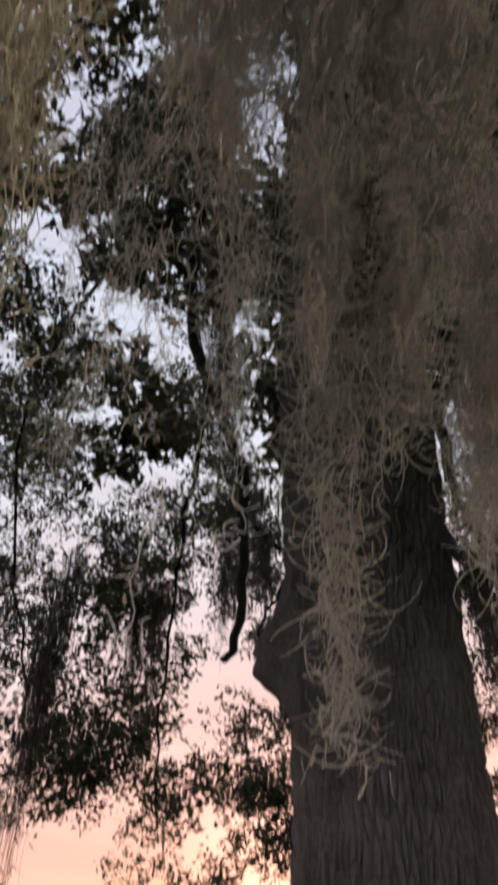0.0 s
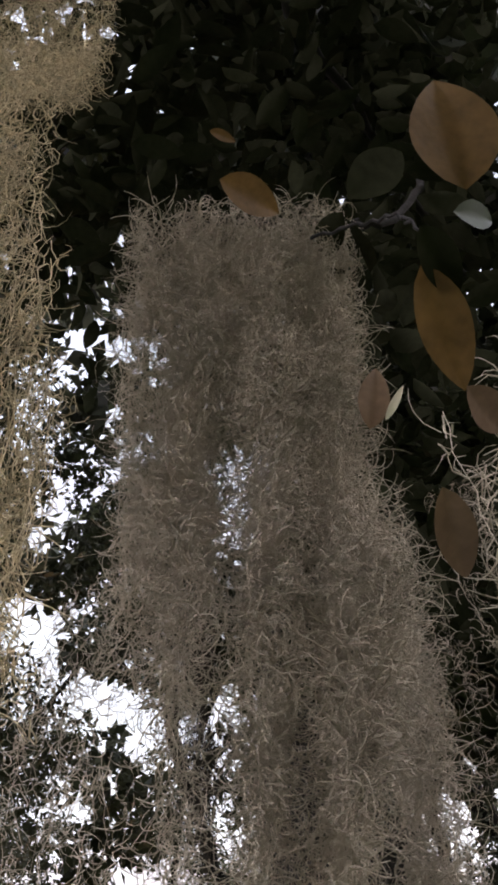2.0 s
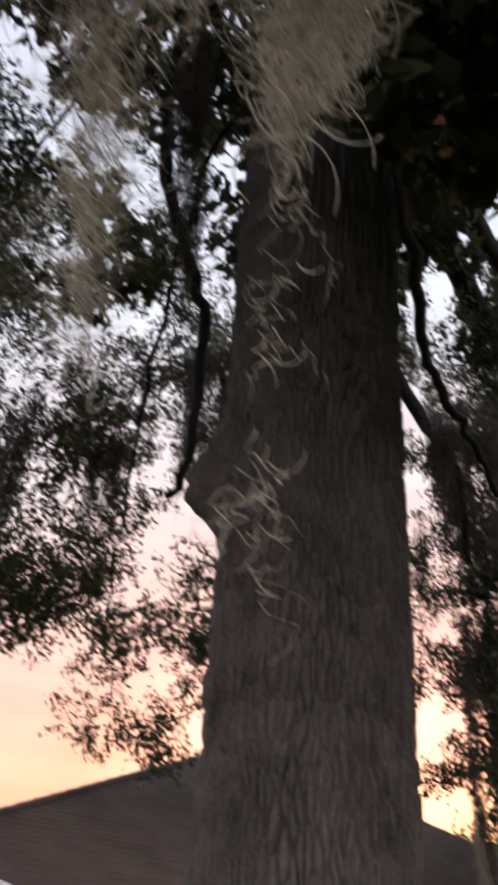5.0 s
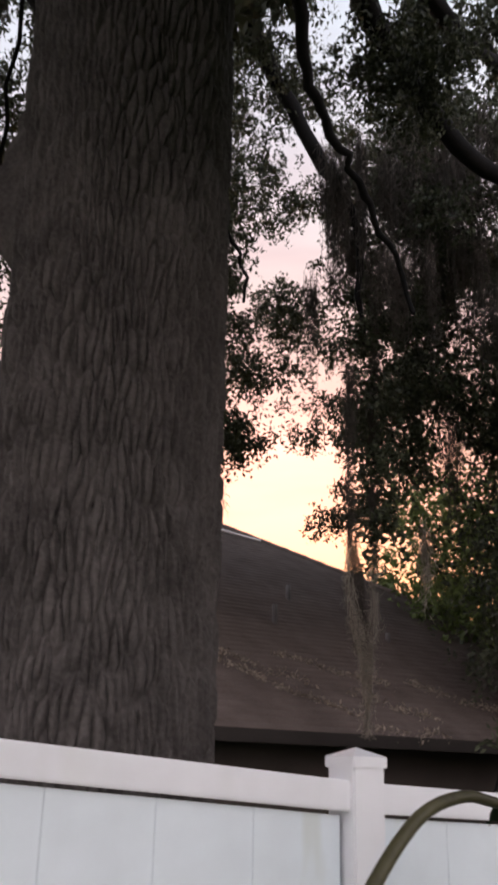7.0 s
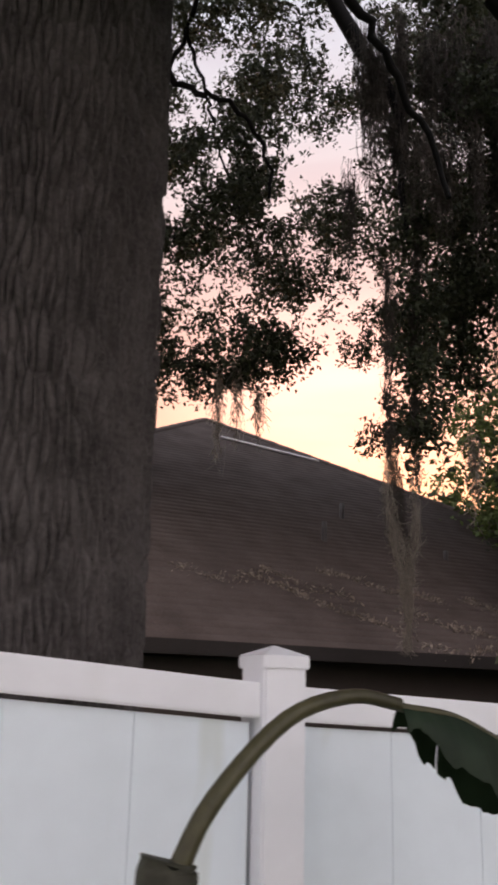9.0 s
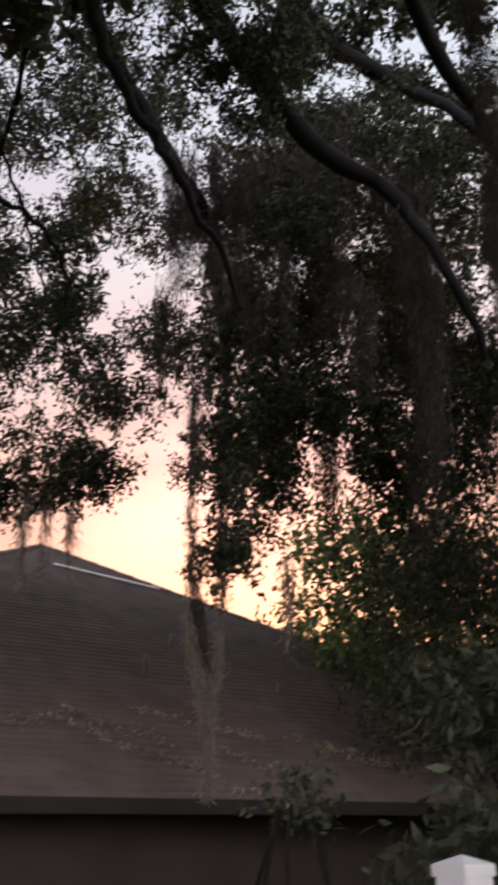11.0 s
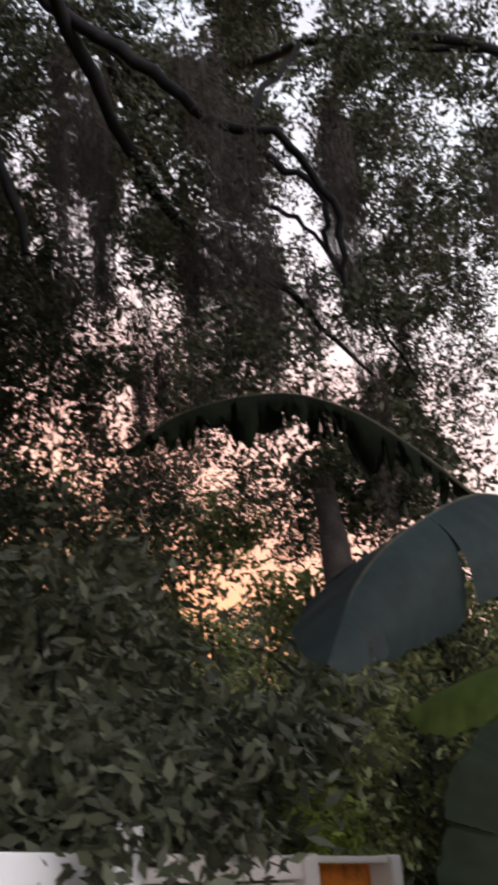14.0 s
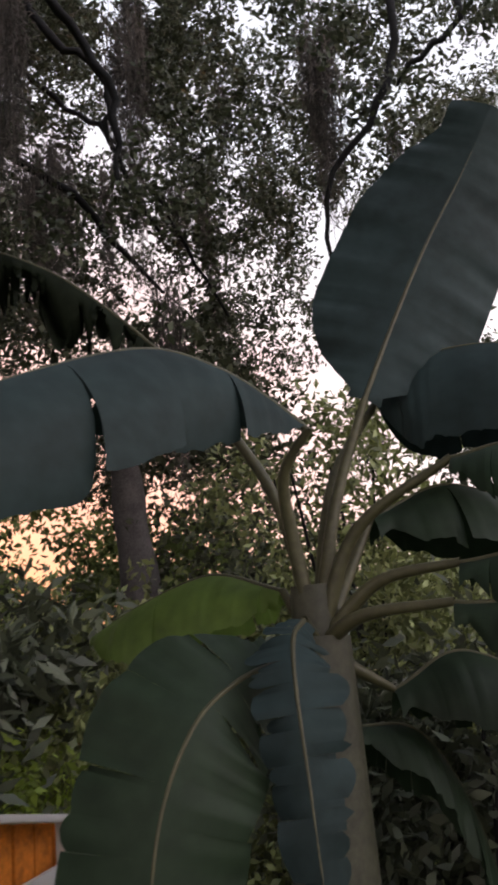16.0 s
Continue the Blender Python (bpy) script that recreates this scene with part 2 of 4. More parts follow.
def box_bm(lo, hi, bevel=0.0):
    bm2 = bmesh.new()
    bmesh.ops.create_cube(bm2, size=1)
    for v in bm2.verts:
        v.co = Vector([lo[i] + (v.co[i] + 0.5) * (hi[i] - lo[i]) for i in range(3)])
    if bevel:
        bmesh.ops.bevel(bm2, geom=bm2.edges[:], offset=bevel, segments=2, affect="EDGES")
    return bm2


def tube_arrays(pts, radii, sides=8):
    """Vertices and quads of a tube along pts."""
    pts = np.asarray(pts, float)
    n = len(pts)
    radii = np.interp(np.linspace(0, 1, n), np.linspace(0, 1, len(radii)), radii)
    tan = np.gradient(pts, axis=0)
    tan /= np.linalg.norm(tan, axis=1)[:, None] + 1e-9
    up = np.array([0.31, 0.17, 0.93])
    a = np.cross(tan, up)
    a /= np.linalg.norm(a, axis=1)[:, None] + 1e-9
    b = np.cross(tan, a)
    ang = np.arange(sides) * 2 * np.pi / sides
    ring = (np.cos(ang)[None, :, None] * a[:, None] + np.sin(ang)[None, :, None] * b[:, None]) * np.asarray(radii)[:, None, None]
    verts = (pts[:, None] + ring).reshape(-1, 3)
    i, j = np.meshgrid(np.arange(n - 1), np.arange(sides), indexing="ij")
    k = (j + 1) % sides
    quads = np.stack([i * sides + j, i * sides + k, (i + 1) * sides + k, (i + 1) * sides + j], -1).reshape(-1, 4)
    return verts, quads


def join_arrays(chunks):
    vs, qs, off = [], [], 0
    for v, q in chunks:
        vs.append(v)
        qs.append(q + off)
        off += len(v)
    return np.concatenate(vs), np.concatenate(qs)


def bezier(points, n=24):
    """A smooth curve (Catmull-Rom) through a few points."""
    p = np.asarray(points, float)
    p = np.vstack([2 * p[0] - p[1], p, 2 * p[-1] - p[-2]])
    out = []
    segs = len(p) - 3
    for s in range(segs):
        t = np.linspace(0, 1, max(2, n // segs), endpoint=(s == segs - 1))[:, None]
        p0, p1, p2, p3 = p[s:s + 4]
        out.append(0.5 * ((2 * p1) + (-p0 + p2) * t + (2 * p0 - 5 * p1 + 4 * p2 - p3) * t**2 + (-p0 + 3 * p1 - 3 * p2 + p3) * t**3))
    return np.concatenate(out)


def limb(name, points, r0, r1, mat, parent, sides=10, n=30, wob=0.02, label=""):
    c = bezier(points, n)
    c = c + rng.normal(0, wob, c.shape)
    r = np.linspace(r0, r1, len(c)) * (1 + rng.normal(0, 0.06, len(c)))
    v, q = tube_arrays(c, r, sides)
    me = mesh_np(name, v, q, smooth=True)
    return part_me(name, me, mat, parent, label)


def leaf_arrays(pos, size, aspect=0.45, droop=0.3):
    """One folded four-cornered leaf at each place, turned at random."""
    n = len(pos)
    d = rng.normal(0, 1, (n, 3))
    d[:, 2] -= droop
    d /= np.linalg.norm(d, axis=1)[:, None]
    s = np.cross(d, rng.normal(0, 1, (n, 3)))
    s /= np.linalg.norm(s, axis=1)[:, None] + 1e-9
    L = size * rng.uniform(0.65, 1.25, n)[:, None]
    w = L * aspect / 2
    fold = np.cross(d, s) * w * 0.35
    v = np.stack([pos, pos + d * L * 0.5 + s * w + fold, pos + d * L, pos + d * L * 0.45 - s * w + fold], 1)
    return v.reshape(-1, 3), np.arange(4 * n).reshape(-1, 4)


def spray_points(centre, radii, n_twigs, per_twig, twig=0.35, hang=0.25):
    """Places of leaves along short twigs scattered through an ellipsoid."""
    u = rng.normal(0, 1, (n_twigs, 3))
    u *= (rng.uniform(0, 1, (n_twigs, 1)) ** (1 / 2.2)) / np.linalg.norm(u, axis=1)[:, None]
    base = np.asarray(centre) + u * np.asarray(radii)
    d = rng.normal(0, 1, (n_twigs, 3)) + u * 0.5
    d[:, 2] -= hang
    d /= np.linalg.norm(d, axis=1)[:, None]
    t = rng.uniform(0, 1, (n_twigs, per_twig, 1)) * twig
    p = base[:, None] + d[:, None] * t + rng.normal(0, 0.035, (n_twigs, per_twig, 3))
    return p.reshape(-1, 3)


# ------------------------------------------------------------ ground
def ground_z(x, y=0.0):
    return -0.045 * np.clip(x, -12, 14)


def build_ground():
    xs = np.array([-400, -120, -40, -12, -8, -4, 0, 4, 8, 12, 14, 40, 120, 400.0])
    ys = np.array([-400, -100, -30, -10, -3, 0, 3, 6, 12, 24, 60, 150, 400.0])
    X, Y = np.meshgrid(xs, ys)
    v = np.stack([X, Y, ground_z(X)], -1).reshape(-1, 3)
    nx, ny = len(xs), len(ys)
    i, j = np.meshgrid(np.arange(nx - 1), np.arange(ny - 1))
    q = np.stack([j * nx + i, j * nx + i + 1, (j + 1) * nx + i + 1, (j + 1) * nx + i], -1).reshape(-1, 4)
    ob = part_me("ground", mesh_np("ground", v, q), M_GRASS)
    tagged(ob, "dim evening lawn of the back yard", "ground", kind="structure")


build_ground()


# ------------------------------------------------------------ fence
def rim_z(x):
    return float(np.interp(x, (-8.2, -2.04, 0, 2.04, 4.73, 5.64, 12), (2.40, 2.02, 1.855, 1.75, 1.435, 1.33, 1.1)))


POSTS = (-6.12, -4.08, -2.04, 0.0, 2.04, 3.5, 4.73, 5.64)


def build_fence():
    f = thing("fence", "white vinyl privacy fence with capped posts and faint green stains, gate end painted grey for shade", "fence", kind="structure")
    for x in POSTS:
        z = rim_z(x)
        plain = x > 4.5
        p = part("post", box_bm((x - 0.0635, -0.0635, ground_z(x) - 0.1), (x + 0.0635, 0.0635, z - (0.074 if plain else 0.02)), 0.006), M_VINYL_SHADE if plain else M_VINYL, f)
        if plain:
            continue
        bm = box_bm((x - 0.07, -0.07, z - 0.034), (x + 0.07, 0.07, z), 0.003)
        top = bmesh.ops.create_cone(bm, cap_ends=True, segments=4, radius1=0.0955, radius2=0.004, depth=0.026)
        bmesh.ops.rotate(bm, verts=top["verts"], cent=(0, 0, 0), matrix=Matrix.Rotation(radians(45), 3, "Z"))
        bmesh.ops.translate(bm, verts=top["verts"], vec=(x, 0, z + 0.0135))
        part("cap", bm, M_VINYL, p)
    for x0, x1 in zip(POSTS[:-1], POSTS[1:]):
        a, b = x0 + 0.058, x1 - 0.058
        gate = abs(x0 - 4.73) < 0.01
        for top, high in ((-0.075, 0.03 if gate else 0.089), (-1.62, 0.14)):
            bm = box_bm((a, -0.044, 0), (b, 0.044, high), 0.005)
            for v in bm.verts:
                v.co.z += rim_z(v.co.x) + top - high
            part("rail", bm, M_VINYL_SHADE if x0 > 3.4 else M_VINYL, f)
        b -= 0.018
        n = max(3, round((b - a) / 0.32))
        w = (b - a) / n
        for k in range(n):
            bm = box_bm((a + k * w + 0.0004, -0.011, 0), (a + (k + 1) * w - 0.0004, 0.011, 1.5), 0.0015)
            for v in bm.verts:
                cut = 0.0
                if gate:
                    cut = 0.26 - 0.19 * (v.co.x - a) / (b - a)
                v.co.z = rim_z(v.co.x) - 0.176 - cut if v.co.z > 0.7 else rim_z(v.co.x) - 1.66
            part("board", bm, M_VINYL_SHADE if x0 > 3.4 else M_BOARD, f)


build_fence()


def build_wooden_panel():
    p = thing("wooden_panel", "orange-stained plank panel showing above the slipped vinyl boards", "wood panel", at=(5.3, 0.1, 0))
    for k in range(7):
        x = 4.76 + k * 0.135
        part("plank", box_bm((x, 0.06 + 0.004 * (k % 2), ground_z(x)), (x + 0.128, 0.085 + 0.004 * (k % 2), rim_z(x) - 0.11), 0.004), M_WOOD, p)
    part("crosspiece", box_bm((4.76, 0.09, 0.9), (5.7, 0.13, 0.99), 0.004), M_WOOD, p)


build_wooden_panel()


# ------------------------------------------------------------ neighbour's house
PEAK = Vector((5.70, 12.55, 6.48))
EAVE_L, EAVE_R = Vector((-2.9, 5.12, 2.15)), Vector((13.9, 5.0, 1.98))


def build_house():
    h = thing("house", "single-storey neighbour house under a dark brown shingled hip roof", "house", at=(5, 12, 0))
    back_l, back_r = Vector((-2.9, 20.0, 2.15)), Vector((13.9, 20.0, 1.98))
    # front slope in lapped courses, other slopes plain
    n = 62
    nrm = (EAVE_R - EAVE_L).cross(PEAK - EAVE_L).normalized()
    bm = bmesh.new()
    a, b, c, d, p = (bm.verts.new(x) for x in (EAVE_L, EAVE_R, back_r, back_l, PEAK))
    for f in ((b, c, p), (c, d, p), (d, a, p), (a, d, c, b)):
        bm.faces.new(f)
    roof = part("roof", bm, M_SHINGLE, h)
    for k in range(n):
        a, b = k / n, min(1.0, (k + 1.15) / n)
        p = [EAVE_L.lerp(PEAK, a), EAVE_R.lerp(PEAK, a), EAVE_R.lerp(PEAK, b), EAVE_L.lerp(PEAK, b)]
        m = 40
        low = [p[0].lerp(p[1], i / m) for i in range(m + 1)]
        high = [p[3].lerp(p[2], i / m) for i in range(m + 1)]
        jit = rng.normal(0, 0.002, m + 1)
        rows = [[v + nrm * (-0.006) for v in low], [v + nrm * (0.009 + jit[i]) for i, v in enumerate(low)], [v + nrm * 0.002 for v in high]]
        v = np.array([[tuple(q) for q in r] for r in rows]).reshape(-1, 3)
        i, j = np.meshgrid(np.arange(2), np.arange(m), indexing="ij")
        q = np.stack([i * (m + 1) + j, i * (m + 1) + j + 1, (i + 1) * (m + 1) + j + 1, (i + 1) * (m + 1) + j], -1).reshape(-1, 4)
        part_me("shingle_course", mesh_np("shingle_course", v, q), M_SHINGLE, roof)
    for end, nm in ((EAVE_L, "hip_cap"), (EAVE_R, "hip_cap")):
        d = (end - PEAK) / 34
        v, q = tube_arrays([(0, 0, 0), tuple(d * 0.6), tuple(d * 1.2)], [0.05, 0.056, 0.062], 6)
        me = mesh_np(nm, v, q)
        for k in range(34):
            cap = part_me(nm, me, M_SHINGLE, roof)
            cap.location = cap.location + PEAK + d * k
    # pale flashing strip below the right hip
    s, e = Vector((5.50, 11.48, 5.83)) + nrm * 0.05, Vector((7.22, 10.98, 5.53)) + nrm * 0.05
    v, q = tube_arrays([tuple(s), tuple(s.lerp(e, 0.5)), tuple(e)], [0.024, 0.026, 0.022], 6)
    part_me("ridge_flashing", mesh_np("ridge_flashing", v, q), M_FLASH, h, "pale metal flashing strip")
    for x, y, hgt in ((5.11, 7.55, 0.3), (6.0, 8.45, 0.26), (7.0, 7.4, 0.2)):
        z = 2.84 - 0.02 * (x - 3.6) + 0.6 * (y - 6.41)
        v, q = tube_arrays([(x, y, z - 0.1), (x, y, z + hgt * 0.5), (x, y, z + hgt), (x, y, z + hgt + 0.002)], [0.035, 0.035, 0.035, 0.01], 10)
        part_me("vent_pipe", mesh_np("vent_pipe", v, q, smooth=True), M_PIPE, h)
    bm = box_bm((-2.9, 5.03, -0.13), (13.9, 5.09, 0.0), 0.008)
    for v in bm.verts:
        v.co.z += EAVE_L.lerp(EAVE_R, (v.co.x - EAVE_L.x) / (EAVE_R.x - EAVE_L.x)).z + 0.012
    part("fascia", bm, M_FASCIA, h)
    part("wall", box_bm((-2.3, 5.75, -0.7), (13.3, 19.4, 1.98)), M_WALL, h)


build_house()


def roof_place(x, y):
    f = (y - EAVE_L.y) / (PEAK.y - EAVE_L.y)
    return EAVE_L.lerp(EAVE_R, 0.5).z + f * (PEAK.z - 2.06) + 0.035


def build_litter():
    """Drifts of dead leaves and moss fallen on the lower roof."""
    ps = []
    for ax, ay, bx, by, wide, n in ((3.35, 6.42, 4.7, 5.35, 0.05, 330), (3.6, 6.5, 4.5, 6.0, 0.10, 150), (4.45, 6.62, 5.8, 6.08, 0.04, 230), (5.0, 5.85, 5.9, 5.4, 0.06, 150), (4.7, 5.12, 5.7, 5.10, 0.05, 120), (6.2, 6.2, 7.4, 5.6, 0.07, 200), (2.5, 6.4, 3.3, 6.2, 0.08, 90), (8.3, 6.1, 9.3, 5.8, 0.09, 120)):
        n = int(n * 1.9)
        wide *= 0.75
        f = np.clip(rng.beta(0.8, 0.8, n) + 0.06 * np.sin(rng.uniform(0, 30, n)), 0, 1)
        w = wide * (0.4 + np.abs(np.sin(f * 11.0)))
        x = ax + (bx - ax) * f + rng.normal(0, 0.03, n)
        y = ay + (by - ay) * f + 0.05 * np.sin(f * 9) + rng.normal(0, 1, n) * w
        ps.append(np.stack([x, y, np.array([roof_place(a, c) for a, c in zip(x, y)]) + rng.uniform(-0.01, 0.045, n)], -1))
    v, q = leaf_arrays(np.concatenate(ps), 0.052, 0.35, 0.0)
    ob = part_me("leaf_litter", mesh_np("leaf_litter", v, q), M_LITTER)
    tagged(ob, "drifts of dry leaves and moss fallen on the roof", "leaf litter", kind="stuff")


rng = np.random.default_rng(11)
build_litter()


# ------------------------------------------------------------ the oak
TRUNK = (-0.565, 0.862)


def bark_height(u, v, girth):
    """Long plates between furrows: distance to the edges of jittered cells."""
    cu, cv = 0.028, 0.16
    nu = round(girth / cu)
    turn = u / girth * 2 * np.pi
    U = u / girth * nu + 0.5 * np.sin(v * 1.7 + 2.4 * np.sin(turn * 3)) + 0.3 * np.sin(v * 7.0 + 7 * turn + 2 * np.sin(v * 2.3)) + 0.16 * np.sin(v * 21.0 + 4 * np.sin(turn * 11))
    V = v / cv
    iu = np.floor(U)
    best = np.full(u.shape, 9.0)
    second = np.full(u.shape, 9.0)
    rise = np.zeros(u.shape)
    for a in (-1, 0, 1):
        for c in (-1, 0, 1):
            gu = iu + a
            Vs = V + (np.abs(np.sin((gu % nu) * 7.31 + 0.7) * 951.135) % 1) * 3
            gv = np.floor(Vs) + c
            k = (gu % nu) * 12.9898 + gv * 78.233
            ru = np.abs(np.sin(k) * 43758.5453) % 1
            rv = np.abs(np.sin(k * 1.37 + 4.1) * 24634.6345) % 1
            d = np.hypot(gu + 0.15 + 0.7 * ru - U, 0.85 * (gv + 0.05 + 0.9 * rv - Vs))
            closer = d < best
            second = np.where(closer, best, np.minimum(second, d))
            best = np.where(closer, d, best)
            rise = np.where(closer, 0.45 + 0.55 * rv, rise)
    return np.clip((second - best) * 2.4, 0, 1) ** 0.6 * rise


def build_oak():
    t = thing("oak_tree", "old live oak with furrowed bark, draped in grey moss", "tree", at=(TRUNK[0], TRUNK[1], 0))
    zs = np.concatenate([np.linspace(-0.3, 1.3, 24), np.linspace(1.31, 5.0, 240), np.linspace(5.05, 9.5, 40)])
    ang = np.radians(np.concatenate([np.linspace(165, 375, 340, endpoint=False), np.linspace(375, 525, 50, endpoint=False)]))
    na = len(ang)
    Z, A = np.meshgrid(zs, ang, indexing="ij")
    r = np.interp(Z, (-0.3, 0.4, 1.5, 2.4, 3.4, 6.0, 9.5), (0.74, 0.56, 0.47, 0.45, 0.445, 0.465, 0.38))
    r = r + 0.046 * bark_height(A * 0.44, Z, 0.44 * 2 * np.pi) - 0.023
    r = r + 0.014 * np.sin(3 * A + Z * 0.6) + 0.010 * np.sin(5 * A - Z)
    # burl on the side towards the neighbour
    r = r + 0.2 * np.exp(-((((A + np.pi) % (2 * np.pi) - np.pi - 2.62) / 0.16) ** 2 + ((Z - 4.0) / np.where(Z > 4.0, 0.34, 0.12)) ** 2))
    x = TRUNK[0] + r * np.cos(A) + 0.02 * np.sin(Z * 0.7)
    y = TRUNK[1] + r * np.sin(A)
    verts = np.stack([x, y, Z], -1).reshape(-1, 3)
    i, j = np.meshgrid(np.arange(len(zs) - 1), np.arange(na), indexing="ij")
    k = (j + 1) % na
    q = np.stack([i * na + j, i * na + k, (i + 1) * na + k, (i + 1) * na + j], -1).reshape(-1, 4)
    part_me("trunk", mesh_np("trunk", verts, q, smooth=True), M_BARK, t)
    for pts, r0, r1 in (
        ([(-0.5, 0.9, 7.4), (1.6, 2.4, 9.3), (3.36, 3.2, 8.9), (4.3, 3.2, 8.13), (5.2, 3.0, 7.7), (5.3, 2.5, 6.64), (5.6, 2.4, 5.7)], 0.22, 0.04),
        ([(-0.5, 0.9, 8.0), (1.2, 3.2, 10.2), (2.87, 5.0, 10.22), (3.95, 5.0, 8.71), (4.42, 5.0, 8.05), (4.5, 5.0, 6.5)], 0.2, 0.04),
        ([(-0.5, 0.9, 8.6), (2.5, 3.0, 10.9), (5.2, 4.0, 10.9), (6.6, 4.0, 10.8), (8.39, 4.0, 11.0), (10.5, 4.2, 10)], 0.22, 0.08),
        ([(-0.5, 0.9, 7.8), (2.5, 1.2, 9.0), (5.0, 1.9, 8.3), (6.94, 2.05, 6.82), (8.0, 1.3, 6.0), (8.6, 0.8, 5.2)], 0.14, 0.02),
        ([(5.2, 4.0, 10.8), (5.7, 2.2, 8.2), (5.98, 1.35, 7.19), (6.27, 1.04, 6.77), (6.62, 0.5, 6.46), (6.94, 0.28, 5.84), (7.09, 0.36, 5.29)], 0.12, 0.03),
        ([(7.5, 3.8, 10.9), (9.2, 2.6, 8.8), (9.3, 1.4, 7.2), (10.2, 0.8, 5.6)], 0.07, 0.02),
        ([(9.5, 4.0, 10.4), (8.4, 1.0, 9.2), (8.1, -1.4, 7.4), (8.18, -1.44, 6.17), (8.21, -0.87, 5.46), (8.38, -0.78, 4.83)], 0.10, 0.02),
        ([(8.3, 0.2, 8.6), (8.6, -1.2, 8.0), (8.25, -2.1, 6.73), (8.21, -1.52, 6.16)], 0.06, 0.03),
        ([(8.4, 1.0, 9.2), (7.1, 1.1, 7.3), (7.35, 0.58, 6.43), (7.51, 0.61, 5.92), (7.8, 0.4, 5.2)], 0.07, 0.025),
        ([(-0.5, 0.9, 8.8), (-1.6, 2.6, 9.4), (-2.0, 5.0, 8.8), (-1.5, 6.4, 7.6), (-1.0, 6.8, 6.2)], 0.05, 0.015),
        ([(-0.5, 1.2, 8.8), (-0.4, 3.4, 9.0), (0.2, 5.6, 7.6), (0.5, 6.6, 6.4), (0.6, 6.7, 5.2)], 0.05, 0.015),
        ([(-0.5, 0.6, 7.6), (-1.6, -1.2, 8.4), (-2.6, -3.0, 8.2), (-3.2, -4.6, 7.6)], 0.15, 0.05),
        ([(-1.3, 1.6, 10.0), (-1.16, 2.5, 9.6), (-1.05, 2.6, 8.26), (-0.68, 2.6, 7.07), (-0.49, 2.6, 6.35), (-0.49, 2.6, 5.36), (-0.58, 2.6, 4.85)], 0.12, 0.04),
        ([(0.6, 1.6, 8.6), (1.3, 2.1, 7.9), (1.73, 2.54, 7.41), (2.02, 2.7, 7.15), (2.39, 2.81, 6.87), (2.77, 2.91, 6.55), (3.14, 2.98, 6.2), (3.4, 3.0, 5.7)], 0.11, 0.03),
        ([(0.6, 4.4, 7.6), (1.45, 4.43, 7.03), (1.74, 4.38, 6.98), (2.06, 4.36, 6.88), (2.39, 4.45, 6.58), (2.5, 4.5, 6.2)], 0.06, 0.02),
        ([(1.9, 4.2, 10.1), (2.2, 6.0, 9.0), (1.9, 6.8, 7.8), (2.6, 7.0, 6.6)], 0.06, 0.015),
        ([(2.2, 6.0, 9.0), (3.0, 6.7, 8.1), (3.4, 6.8, 7.2)], 0.04, 0.012),
        ([(2.4, 1.2, 9.0), (2.5, 0.4, 7.8), (2.4, -0.25, 6.4), (2.3, -0.4, 6.0)], 0.05, 0.015),
    ):
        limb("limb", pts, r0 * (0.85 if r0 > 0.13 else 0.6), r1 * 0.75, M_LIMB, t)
    return t


rng = np.random.default_rng(12)
OAK = build_oak()


def foliage(parent, mat, blobs, per=16, size=0.074, twig=0.24, name="crown", hang=0.25, aspect=0.5):
    pts = np.concatenate([spray_points(c, r, n, per, twig, hang) for c, r, n in blobs])
    v, q = leaf_arrays(pts, size, aspect)
    return part_me(name, mesh_np(name, v, q), mat, parent)


def canopy(x0, x1, y0, y1, low, high, count, openings=(), r=(0.28, 0.62), dense=240):
    out = []
    tries = 0
    while len(out) < count and tries < 20000:
        tries += 1
        c = np.array([rng.uniform(x0, x1), rng.uniform(y0, y1), 0])
        lo = low(c[0], c[1]) if callable(low) else low
        c[2] = rng.uniform(lo, high)
        rad = rng.uniform(*r)
        c[2] = max(c[2], lo + rad * 0.6)
        if any(sum(((c[i] - o[i]) / (o[3 + i] + rad * 0.75)) ** 2 for i in range(3)) < 1 for o in openings):
            continue
        out.append((c, (rad, rad, rad * 0.7), int(dense * 0.76 * rad)))
    return out


# gaps of open sky between the masses: centre and half-sizes
WEST = ((7.0, 0.6, 6.3, 0.3, 0.3, 0.4), (8.6, 1.3, 7.3, 0.4, 0.4, 0.5), (8.3, 2.4, 4.5, 0.35, 0.35, 0.7), (10.8, 3.8, 5.2, 0.5, 0.5, 0.9), (8, -0.67, 4.5, 0.9, 0.18, 0.9), (10, -0.17, 5.1, 0.9, 0.22, 1.0), (12, 0.35, 5.8, 0.9, 0.25, 1.1), (14, 0.85, 6.6, 0.9, 0.28, 1.2))
OPEN = ((4.5, 6.5, 5.0, 0.5, 2.5, 0.5), (4.0, 6.5, 8.8, 0.3, 2.5, 0.5), (4.65, 6.5, 8.9, 0.25, 2.5, 1.1), (5.1, 6.5, 6.1, 0.2, 2.5, 1.3), (1.84, 6.7, 7.1, 0.2, 1.0, 0.3), (-0.8, 6.7, 9.3, 0.4, 1.5, 0.4))


def low_a(x, y):
    return float(np.interp(x, (-6, -0.3, 0.6, 1.4, 1.9, 4.2, 5, 6), (5.6, 5.3, 4.9, 4.2, 4.5, 5.5, 5.5, 4.8)))


